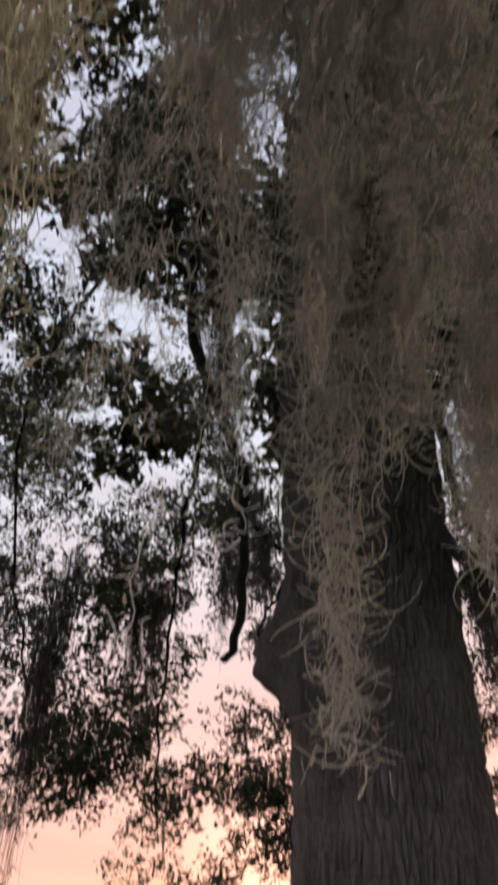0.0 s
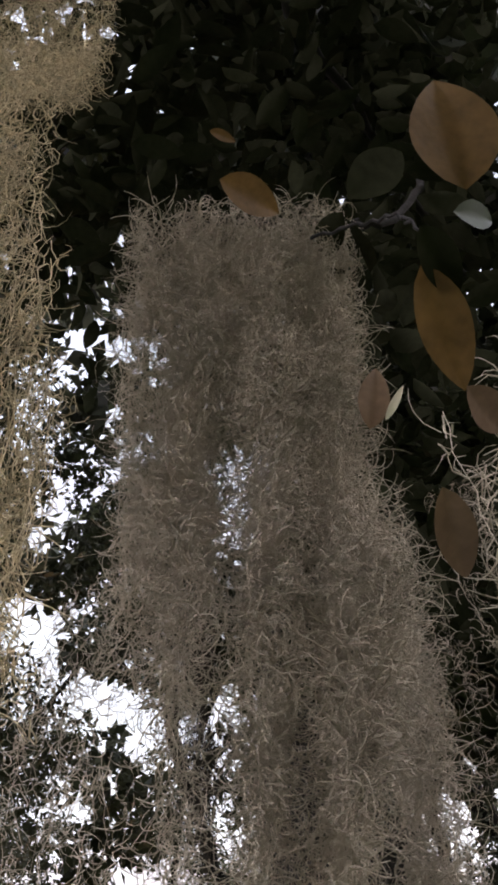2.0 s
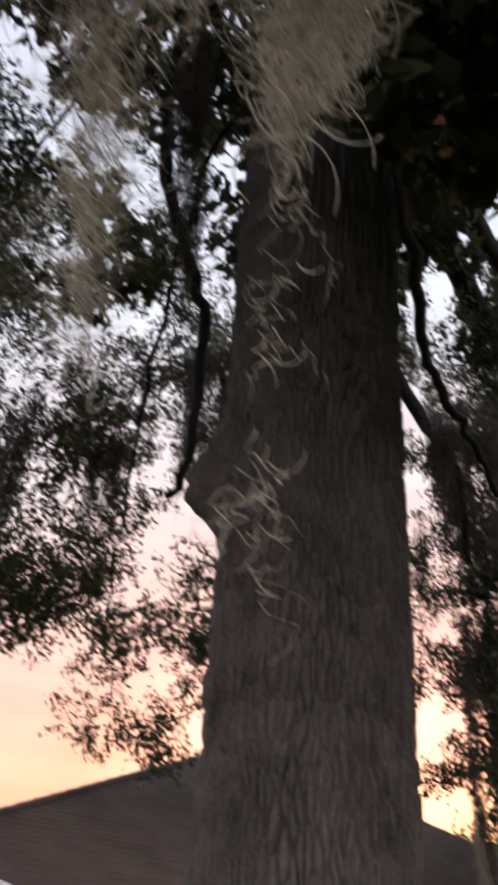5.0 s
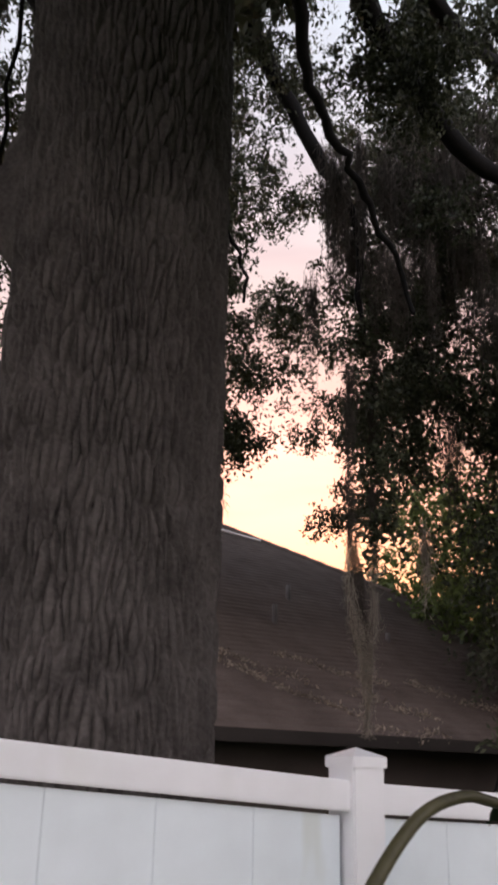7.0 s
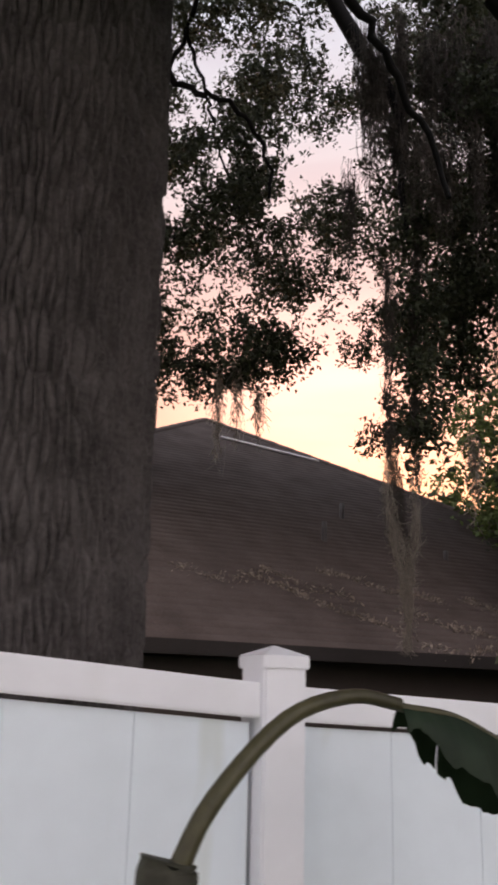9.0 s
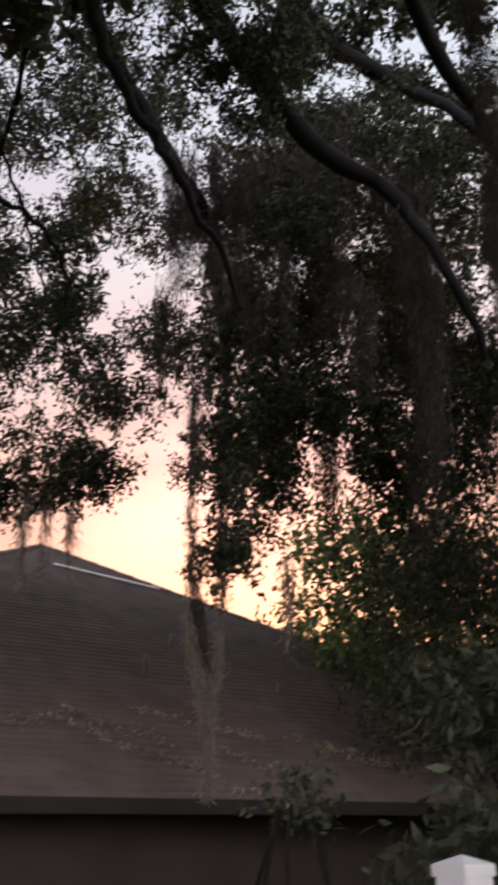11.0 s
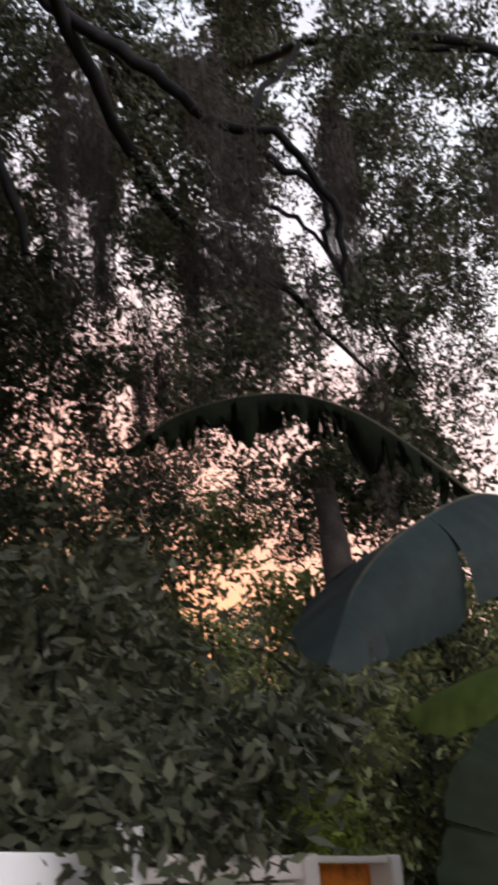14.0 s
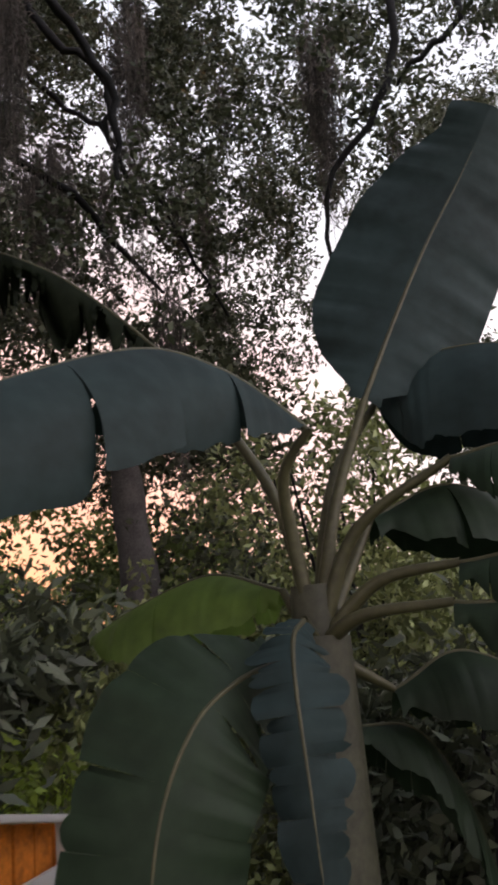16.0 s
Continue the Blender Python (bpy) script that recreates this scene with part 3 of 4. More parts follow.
rng = np.random.default_rng(13)
foliage(OAK, M_LEAF, canopy(-7.5, 1.6, 5.6, 8.2, low_a, 11.5, 210, OPEN, dense=92))
foliage(OAK, M_LEAF, canopy(1.6, 6.5, 5.6, 8.2, low_a, 11.5, 86, OPEN, dense=142), name="crown")
foliage(OAK, M_LEAF, canopy(4.8, 8.0, 3.6, 5.6, 5.3, 10, 70, dense=145), name="crown")
foliage(OAK, M_LEAF, canopy(6.5, 14, 0.0, 6.5, 4.5, 11, 200, WEST, dense=124), name="crown")
foliage(OAK, M_LEAF, canopy(9.0, 16, -4.5, 1.0, 4.6, 11, 92, WEST, dense=105), name="crown")
foliage(OAK, M_LEAF, canopy(6.5, 10, -4.2, 0.2, 5.6, 9.2, 22, WEST, dense=100), name="crown")
foliage(OAK, M_LEAF, canopy(-8, 0.5, 4.6, 7.0, 6.2, 12, 38, dense=78), name="crown")
foliage(OAK, M_LEAF, canopy(5, 13, 1.5, 6.0, 10, 14, 60, dense=120), name="crown", size=0.12)
foliage(OAK, M_LEAF, canopy(4.5, 8.5, 1.2, 3.6, 7.2, 9.8, 9, dense=120), name="crown")
foliage(OAK, M_LEAF, canopy(6.8, 9.6, -1.2, 1.6, 7.6, 9.6, 9, dense=110), name="crown")
foliage(OAK, M_LEAF, canopy(2.5, 8.0, 4.2, 7.5, 9.0, 12.5, 36, dense=115), name="crown")
# partly seen overhead; the rest only keeps sky light off the trunk
foliage(OAK, M_LEAF, canopy(-2.6, 2.4, -3.0, -0.5, 5.8, 8.4, 50, dense=150), name="crown")
foliage(OAK, M_LEAF, canopy(-6, 3.0, -3.5, 5.0, 8.2, 12, 145, dense=70), name="crown", size=0.21, per=9)
# two overhead layers, mostly unseen, added to shade the upper trunk
foliage(OAK, M_LEAF, canopy(-0.7, 1.8, -3.8, -0.9, 5.4, 7.6, 56, dense=105), name="crown", size=0.24, per=9)
foliage(OAK, M_LEAF, canopy(-5.0, -1.2, -4.6, -0.9, 6.5, 8.6, 36, dense=85), name="crown", size=0.24, per=9)
foliage(OAK, M_LEAF, canopy(-3.6, -0.9, 0.3, 3.2, 6.5, 9.2, 17, dense=100), name="crown")
# added out of view to block sky light on the trunk's left side
foliage(OAK, M_LEAF, canopy(-8.5, -4.2, -1.0, 3.4, 4.6, 9.0, 70, dense=85), name="crown", size=0.24, per=9)
# unseen layer put overhead to shade the gate end of the fence
foliage(OAK, M_LEAF, canopy(2.8, 5.0, -4.8, -1.3, 6.0, 7.4, 36, dense=85), name="crown", size=0.24, per=9)
foliage(OAK, M_LEAF, [((4.25, 4.55, z), (0.28, 0.28, 0.35), 50) for z in (4.2, 4.9, 5.6, 6.4)] + [((4.9, 4.6, z), (0.4, 0.3, 0.4), 70) for z in (5.1, 5.9)], name="crown")


# ------------------------------------------------------------ trees beyond
def far_tree(x, y, base, high, spread, label, mat, seed_blobs, size, low, trunk_r=0.2, bark=None, openings=()):
    t = thing("tree", label, "tree", at=(x, y, base))
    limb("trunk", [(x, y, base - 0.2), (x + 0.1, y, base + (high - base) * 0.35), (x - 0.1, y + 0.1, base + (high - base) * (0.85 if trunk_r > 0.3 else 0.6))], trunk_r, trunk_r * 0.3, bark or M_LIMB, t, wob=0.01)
    bl = []
    for _ in range(seed_blobs):
        a, rr = rng.uniform(0, 6.28), spread * np.sqrt(rng.uniform(0, 1))
        r = rng.uniform(0.5, 1.0)
        c = (x + rr * np.cos(a), y + rr * np.sin(a), rng.uniform(low, high))
        if any(sum(((c[i] - o[i]) / (o[3 + i] + r * 0.8)) ** 2 for i in range(3)) < 1 for o in openings):
            continue
        bl.append((c, (r, r, r * 0.7), int(56 * r)))
    foliage(t, mat, bl, per=9, size=size * 1.15, twig=0.5)
    return t


rng = np.random.default_rng(21)
# two layers hardly in view, added to darken the upper trunk
foliage(OAK, M_LEAF, canopy(-1.2, 0.6, -1.3, -0.1, 5.6, 6.8, 22, dense=100), name="crown", size=0.24, per=9)
foliage(OAK, M_LEAF, canopy(-0.9, 1.1, -2.7, -1.5, 4.5, 5.8, 34, dense=110), name="crown", size=0.2, per=9)
foliage(OAK, M_LEAF, canopy(2.7, 3.7, 2.6, 3.4, 7.9, 8.7, 7, dense=120), name="crown")
rng = np.random.default_rng(14)
far_tree(10.2, 8.6, -0.5, 6.6, 1.8, "small green tree with bright yellow-green leaves beside the roof", M_LEAF_Y, 46, 0.12, 3.4)
far_tree(13.8, 7.0, -0.6, 6.0, 2.2, "dense dark green tree behind the fence", M_LEAF_Y, 40, 0.12, 2.0)
far_tree(9.9, 1.87, -0.6, 5.6, 1.2, "straight grey tree trunk with thin foliage beyond the fence", M_LEAF, 8, 0.1, 4.4, 0.40, M_BARK, openings=WEST)
far_tree(12.0, 2.5, -0.6, 4.0, 1.1, "low green tree glimpsed between the banana leaves", M_LEAF_Y, 26, 0.11, 1.6, 0.08)
POCKET = ((7.9, 2.1, 3.7, 0.35, 0.35, 0.7), (9.7, 3.1, 4.2, 0.4, 0.4, 0.8), (11.4, 4.1, 4.7, 0.45, 0.45, 0.9), (13.1, 5.1, 5.2, 0.5, 0.5, 1.0))
for x, y, hi, lo, spread, n in ((8.2, 4.7, 5.8, 2.6, 1.6, 30), (10.6, 5.4, 6.2, 2.2, 1.9, 36), (10.4, 1.0, 5.2, 2.6, 1.2, 18), (12.6, -1.6, 5.0, 2.0, 1.6, 16)):
    far_tree(x, y, -0.5, hi, spread, "dark leafy tree standing close behind the fence shrubs", M_LEAF, n, 0.085, lo, 0.1, openings=POCKET + WEST)
# stands out of view, added so that the oak trunk gets less sky light
far_tree(-4.6, -7.2, 0.2, 8.0, 2.3, "unseen tree added behind the path to block sky light", M_LEAF, 46, 0.2, 3.4, 0.22)
for x, y, hi in ((18, 12, 6.5), (22, 7, 6.0), (21, 2, 5.0), (24, -2, 5.5), (17, -3, 4.0), (26, 14, 8), (15, 17, 8)):
    far_tree(x, y, -0.6, hi * 0.8, 3.0, "far tree dark against the evening glow", M_LEAF, 46, 0.17, 0.2)


def shrub(x, y, base, rx, ry, hi, n, label, mat, size, aspect=0.42, blob=(0.25, 0.5), low=0.4):
    s = thing("shrub", label, "shrub", at=(x, y, base))
    for _ in range(5):
        a = rng.uniform(0, 6.28)
        limb("stem", [(x, y, base - 0.1), (x + 0.3 * np.cos(a), y + 0.3 * np.sin(a), base + (hi - base) * 0.5), (x + 0.8 * rx * np.cos(a), y + 0.8 * ry * np.sin(a), hi * 0.92)], 0.03, 0.008, M_LIMB, s, sides=6, n=12, wob=0.01)
    bl = []
    for _ in range(n):
        r = rng.uniform(*blob)
        bl.append(((x + rng.uniform(-rx, rx), y + rng.uniform(-ry, ry), rng.uniform(base + low, hi)), (r, r, r * 0.8), int(130 * r)))
    foliage(s, mat, bl, per=9, size=size * 0.7, twig=min(0.3, 1.2 * blob[1]), aspect=aspect, name="leaves")
    return s


rng = np.random.default_rng(15)
shrub(4.6, 1.5, -0.2, 0.9, 0.7, 2.7, 24, "dark evergreen shrub leaning over the white fence", M_BUSH, 0.18, aspect=0.36)
shrub(5.8, 1.3, -0.25, 0.9, 0.6, 2.4, 30, "dense dark green shrub behind the white fence", M_BUSH, 0.22, aspect=0.32)
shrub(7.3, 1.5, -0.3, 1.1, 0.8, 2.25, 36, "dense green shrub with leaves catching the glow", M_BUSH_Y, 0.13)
shrub(9.0, 1.2, -0.4, 1.2, 0.9, 2.3, 34, "dim green shrub at the end of the fence", M_BUSH, 0.12)
shrub(3.55, -0.17, -0.15, 0.14, 0.03, 1.42, 4, "thin leafy shoot growing up before the white fence", M_BUSH, 0.12)
shrub(2.56, 1.46, -0.1, 0.14, 0.1, 2.1, 3, "small dim green sprig rising behind the white fence", M_BUSH, 0.09, blob=(0.07, 0.11), low=2.05)
rng = np.random.default_rng(22)
shrub(3.75, 0.3, -0.15, 0.5, 0.34, 1.78, 26, "dark leafy shrub hanging over the fence rail", M_BUSH, 0.12, blob=(0.14, 0.24), low=1.55)


# ------------------------------------------------------------ moss on the oak
def ribbon_arrays(paths, width):
    """Thin three-cornered tubes along many paths of equal length: (n, k, 3)."""
    n, k, _ = paths.shape
    tan = np.gradient(paths, axis=1)
    tan /= np.linalg.norm(tan, axis=2)[..., None] + 1e-9
    ref = rng.normal(0, 1, (n, 1, 3))
    a = np.cross(tan, ref)
    a /= np.linalg.norm(a, axis=2)[..., None] + 1e-9
    b = np.cross(tan, a)
    w = np.asarray(width).reshape(-1, 1, 1) * np.linspace(1, 0.45, k)[None, :, None]
    ang = np.arange(3) * 2.0944
    rings = paths[:, :, None] + (np.cos(ang)[:, None] * a[:, :, None] + np.sin(ang)[:, None] * b[:, :, None]) * w[:, :, None]
    v = rings.reshape(-1, 3)
    i, j, m = np.meshgrid(np.arange(n), np.arange(k - 1), np.arange(3), indexing="ij")
    o = (i * k + j) * 3
    q = np.stack([o + m, o + (m + 1) % 3, o + 3 + (m + 1) % 3, o + 3 + m], -1).reshape(-1, 4)
    return v, q


def wavy(root, drop, k, amp, lean=None):
    """Hanging threads: roots (n, 3), lengths (n)."""
    n = len(root)
    t = np.linspace(0, 1, k)
    p = np.repeat(root[:, None], k, 1).astype(float)
    p[:, :, 2] -= drop[:, None] * t
    w = np.cumsum(rng.normal(0, 1, (n, k, 2)), 1)
    w -= w[:, :1]
    p[:, :, :2] += w * amp
    if lean is not None:
        p[:, :, :2] += lean[:, None] * t[None, :, None]
    return p


def hanging_moss(x, y, top, bottom, wide, n, label, mat=None):
    """A beard of moss: dense above, thinning to a ragged tail."""
    h = top - bottom
    a = rng.uniform(0, 6.28, n)
    r = wide * np.sqrt(rng.uniform(0, 1, n)) * 0.5
    d = h * (0.35 + 0.65 * rng.uniform(0, 1, n) ** 1.6) * (1 - 0.35 * r / wide)
    start = top - rng.uniform(0, 0.25, n) * h
    root = np.stack([x + r * np.cos(a), y + r * np.sin(a), start], -1)
    d = np.minimum(d, start - bottom)
    lean = -(root[:, :2] - np.array([x, y])) * (0.7 * d / h)[:, None]
    v1, q1 = ribbon_arrays(wavy(root, d, 9, 0.010 + 0.006 * h / 3, lean), rng.uniform(0.002, 0.0045, n))
    m = n * 6
    pick = rng.integers(0, n, m)
    t = rng.uniform(0, 1, m)
    rt = root[pick].copy()
    rt[:, :2] += lean[pick] * t[:, None] + rng.normal(0, 0.03, (m, 2))
    rt[:, 2] -= d[pick] * t
    v2, q2 = ribbon_arrays(wavy(rt, rng.uniform(0.04, 0.13, m), 3, 0.034), rng.uniform(0.0035, 0.0072, m))
    ob = thing("hanging_moss", label, "spanish moss", "moss beards hanging from the oak", at=(x, y, bottom))
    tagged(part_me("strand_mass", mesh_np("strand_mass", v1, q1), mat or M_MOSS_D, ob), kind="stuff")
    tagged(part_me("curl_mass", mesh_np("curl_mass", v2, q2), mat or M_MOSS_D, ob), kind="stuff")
    return ob


rng = np.random.default_rng(16)
LONG = "long grey beard of spanish moss hanging from a high limb"
SHORT = "short ragged wisp of spanish moss hanging from a twig"
BEARDS = (
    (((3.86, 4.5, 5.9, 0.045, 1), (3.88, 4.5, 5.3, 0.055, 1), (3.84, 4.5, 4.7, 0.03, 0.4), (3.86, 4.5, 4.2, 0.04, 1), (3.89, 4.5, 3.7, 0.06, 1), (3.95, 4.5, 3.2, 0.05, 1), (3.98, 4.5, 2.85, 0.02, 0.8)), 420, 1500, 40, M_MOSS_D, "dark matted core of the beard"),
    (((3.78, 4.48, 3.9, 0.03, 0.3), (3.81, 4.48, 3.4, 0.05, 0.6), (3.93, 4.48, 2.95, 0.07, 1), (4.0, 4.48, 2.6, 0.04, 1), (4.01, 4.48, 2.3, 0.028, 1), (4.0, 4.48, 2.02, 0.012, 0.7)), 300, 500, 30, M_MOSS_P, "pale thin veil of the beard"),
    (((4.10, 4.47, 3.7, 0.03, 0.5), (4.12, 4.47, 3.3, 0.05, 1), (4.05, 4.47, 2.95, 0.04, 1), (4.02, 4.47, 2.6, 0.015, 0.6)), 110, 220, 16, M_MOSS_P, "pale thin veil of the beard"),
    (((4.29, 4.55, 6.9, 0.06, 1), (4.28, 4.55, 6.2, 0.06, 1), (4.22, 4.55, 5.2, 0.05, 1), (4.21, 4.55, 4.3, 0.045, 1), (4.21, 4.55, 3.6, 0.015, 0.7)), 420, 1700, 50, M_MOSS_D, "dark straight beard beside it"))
hanging_moss(5.05, 4.66, 4.4, 3.24, 0.12, 26, SHORT, M_MOSS_P)
hanging_moss(-1.3, 5.0, 6.6, 3.6, 0.34, 130, LONG)
hanging_moss(3.4, 6.8, 5.6, 4.35, 0.12, 26, SHORT, M_MOSS_P)
hanging_moss(3.15, 6.8, 5.4, 4.0, 0.10, 24, SHORT, M_MOSS_P)
hanging_moss(3.7, 6.8, 5.2, 4.4, 0.09, 18, SHORT, M_MOSS_P)
hanging_moss(5.4, 2.9, 7.5, 4.2, 0.45, 170, LONG)
for x, y, top, bottom, wide in ((4.6, 4.4, 9.4, 6.2, 0.6), (5.1, 3.9, 9.2, 5.6, 0.6), (5.9, 3.4, 9.0, 5.4, 0.55), (6.6, 2.6, 8.6, 5.2, 0.5), (5.6, 4.6, 9.6, 6.4, 0.6), (6.9, 1.2, 7.6, 4.9, 0.35), (7.6, 0.5, 7.4, 4.6, 0.4), (3.6, 4.4, 8.6, 6.4, 0.4), (8.3, -0.9, 7.2, 5.0, 0.35)):
    hanging_moss(x, y, top, bottom, wide, 120, LONG)
hanging_moss(-1.2, 1.75, 8.8, 6.0, 0.3, 110, LONG)
hanging_moss(-0.95, 2.0, 7.6, 5.6, 0.2, 60, LONG)
for k in range(52):
    x, y = rng.uniform(3.6, 11), rng.uniform(0.6, 5.2)
    if x < 5.5:
        y = rng.uniform(3.0, 5.4)
    top = rng.uniform(5.6, 9.2)
    hanging_moss(x, y, top, top - rng.uniform(0.9, 2.6), rng.uniform(0.12, 0.36), int(rng.uniform(28, 80)), SHORT if k % 3 else LONG)
for k in range(9):
    x, y = rng.uniform(-1.6, 1.2), rng.uniform(3.0, 6.5)
    top = rng.uniform(7.0, 9.0)
    hanging_moss(x, y, top, top - rng.uniform(0.8, 2.0), rng.uniform(0.12, 0.3), 45, SHORT)
for k in range(7):
    x, y = rng.uniform(9.5, 14), rng.uniform(-2.5, 1.0)
    top = rng.uniform(6.5, 9.0)
    hanging_moss(x, y, top, top - rng.uniform(0.8, 2.0), rng.uniform(0.12, 0.3), 45, SHORT)


# ------------------------------------------------------------ the near moss and the magnolia it hangs from
RT, NN = np.array([0.883, -0.47, 0.0]), np.array([0.47, 0.883, 0.0])


def near_moss(name, label, tops, bottoms, depth, n_long, n_curl, thick=0.00046, curl=(0.012, 0.045), mat=None):
    """tops, bottoms: (s, z) rows across the curtain; depth: (z, d) rows."""
    ts, tz = zip(*tops)
    bs, bz = zip(*bottoms)
    dz, dd = zip(*depth)
    nc = max(2, int((max(ts) - min(ts)) / 0.021))
    cs = np.linspace(min(ts), max(ts), nc) + rng.normal(0, 0.006, nc)
    own = rng.integers(0, nc, n_long)
    s = cs[own] + rng.normal(0, 0.0095, n_long)
    top = np.interp(s, ts, tz)
    bot = np.interp(s, bs, bz) + rng.normal(0, 0.10, nc)[own] + rng.normal(0, 0.04, n_long)
    span = np.maximum(top - bot, 0.05)
    z0 = top - rng.uniform(0, 1, n_long) ** 0.9 * span * 0.93
    z1 = np.maximum(bot, z0 - rng.uniform(0.15, 0.5, n_long))
    k = 14
    t = np.linspace(0, 1, k)
    Zs = z0[:, None] + (z1 - z0)[:, None] * t
    wob = np.cumsum(rng.normal(0, 1, (2, n_long, k)), 2) * 0.0045
    S = s[:, None] + wob[0] + 0.004 * np.sin(Zs * 110.0 + rng.uniform(0, 6.28, (n_long, 1)))
    D = np.interp(Zs, dz, dd) + (rng.normal(0, 0.034, nc)[own] + rng.normal(0, 0.011, n_long))[:, None] + wob[1]
    P = S[..., None] * RT + D[..., None] * NN + Zs[..., None] * np.array([0, 0, 1.0])
    v1, q1 = ribbon_arrays(P, rng.uniform(0.6, 1.1, len(P)) * thick)
    ki = rng.integers(0, k, n_curl)
    pick = rng.integers(0, len(P), n_curl)
    base = P[pick, ki] + rng.normal(0, 0.005, (n_curl, 3))
    m = len(base)
    grow = np.interp(base[:, 2], (2.1, 2.6, 3.2), (0.7, 0.9, 1.15))
    L = rng.uniform(*curl, m) * grow
    e1 = rng.normal(0, 1, (m, 3))
    e1[:, 2] -= 0.4
    e1 /= np.linalg.norm(e1, axis=1)[:, None]
    e2 = np.cross(e1, rng.normal(0, 1, (m, 3)))
    e2 /= np.linalg.norm(e2, axis=1)[:, None]
    e3 = np.cross(e1, e2)
    turn = rng.uniform(1.0, 4.6, m)
    kk = 5
    th = turn[:, None] * np.linspace(0, 1, kk)[None] ** 0.85
    R = (L / turn)[:, None, None]
    C = base[:, None] + R * (np.sin(th)[..., None] * e1[:, None] + (1 - np.cos(th))[..., None] * e2[:, None]) + 0.3 * R * th[..., None] * e3[:, None]
    v2, q2 = ribbon_arrays(C, rng.uniform(0.75, 1.5, m) * thick * (0.35 + 0.65 * grow))
    at = P[:, -1].mean(0)
    ob = thing(name, label, "spanish moss", "moss curtains near the path", at=tuple(at))
    tagged(part_me("strand_mass", mesh_np("strand_mass", v1, q1), mat or M_MOSS, ob), kind="stuff")
    tagged(part_me("curl_mass", mesh_np("curl_mass", v2, q2), mat or M_MOSS, ob), kind="stuff")
    return ob


def moss_rope(rows, n_long, n_curl, n_edge, thick=0.00085, loose=1.0):
    """One hanging rope of moss as vertices and quads. rows: (x, y, z, half-width, fullness) from the top down."""
    rows = np.asarray(rows, float)[::-1]
    zr = rows[:, 2]

    def axis(z):
        return np.stack([np.interp(z, zr, rows[:, 0]), np.interp(z, zr, rows[:, 1])], -1)

    def half(z):
        return np.interp(z, zr, rows[:, 3])

    grid = np.linspace(zr[0], zr[-1], 200)
    mass = np.cumsum(np.interp(grid, zr, rows[:, 4]) * (half(grid) + 0.006))
    mass = mass / mass[-1]

    def heights(n):
        return np.interp(rng.uniform(0, 1, n), mass, grid)

    # locks of strands, each wandering a little on its own
    locks = max(6, n_long // 30)
    own = rng.integers(0, locks, n_long)
    la, lr = rng.uniform(0, 6.28, locks), np.sqrt(rng.uniform(0, 1, locks))
    lock = np.stack([lr * np.cos(la), 0.7 * lr * np.sin(la)], -1)
    off = lock[own] + rng.normal(0, 0.2, (n_long, 2))
    z0 = np.minimum(heights(n_long) + 0.06, zr[-1])
    z1 = np.maximum(zr[0] + rng.uniform(0, 0.05, n_long), z0 - rng.uniform(0.06, 0.22, n_long) * loose)
    k = 12
    t = np.linspace(0, 1, k)
    Z = z0[:, None] + (z1 - z0)[:, None] * t
    wob = np.cumsum(rng.normal(0, 1, (n_long, k, 2)), 1) * 0.0052
    twist = rng.uniform(0, 6.28, (n_long, 1)) + t * rng.uniform(6, 22, (n_long, 1))
    twist = 0.0045 * np.stack([np.cos(twist), np.sin(twist)], -1)
    sway = 0.012 * np.stack([np.sin(Z * 13 + la[own][:, None]), np.sin(Z * 17 + 2 * la[own][:, None])], -1)
    ab = off[:, None] * half(Z)[..., None] + wob + sway + twist
    xy = axis(Z) + ab[..., :1] * RT[:2] + ab[..., 1:] * NN[:2]
    P = np.concatenate([xy, Z[..., None] + rng.normal(0, 0.003, Z.shape)[..., None]], -1)
    chunks = [ribbon_arrays(P, rng.uniform(0.6, 1.15, n_long) * thick)]

    def curls(base, first, L, turn, th_scale, kk):
        m = len(base)
        e1 = first / (np.linalg.norm(first, axis=1)[:, None] + 1e-9)
        e2 = np.cross(e1, rng.normal(0, 1, (m, 3)))
        e2 /= np.linalg.norm(e2, axis=1)[:, None] + 1e-9
        e3 = np.cross(e1, e2)
        th = turn[:, None] * np.linspace(0, 1, kk)[None] ** 0.85
        R = (L / turn)[:, None, None]
        C = base[:, None] + R * (np.sin(th)[..., None] * e1[:, None] + (1 - np.cos(th))[..., None] * e2[:, None]) + 0.3 * R * th[..., None] * e3[:, None]
        chunks.append(ribbon_arrays(C, rng.uniform(0.7, 1.3, m) * thick * th_scale))

    pick, ki = rng.integers(0, n_long, n_curl), rng.integers(0, k, n_curl)
    first = rng.normal(0, 1, (n_curl, 3))
    first[:, 2] -= 0.6
    curls(P[pick, ki] + rng.normal(0, 0.006, (n_curl, 3)), first, rng.uniform(0.02, 0.06, n_curl) * loose, rng.uniform(0.7, 4.0, n_curl), 0.85, 5)
    # longer curls that stand off the outside
    ze = heights(n_edge)
    a = rng.uniform(0, 6.28, n_edge)
    out = np.cos(a)[:, None] * RT + np.sin(a)[:, None] * NN
    base = np.concatenate([axis(ze), ze[:, None]], -1) + out * (half(ze) * 1.02)[:, None]
    first = out * 0.9 + rng.normal(0, 0.5, (n_edge, 3))
    first[:, 2] -= 0.5
    curls(base - out * rng.uniform(0.004, 0.03, (n_edge, 1)), first, rng.uniform(0.035, 0.10, n_edge) * min(loose, 1.6), rng.uniform(0.8, 4.6, n_edge), 1.3, 7)
    return join_arrays(chunks)


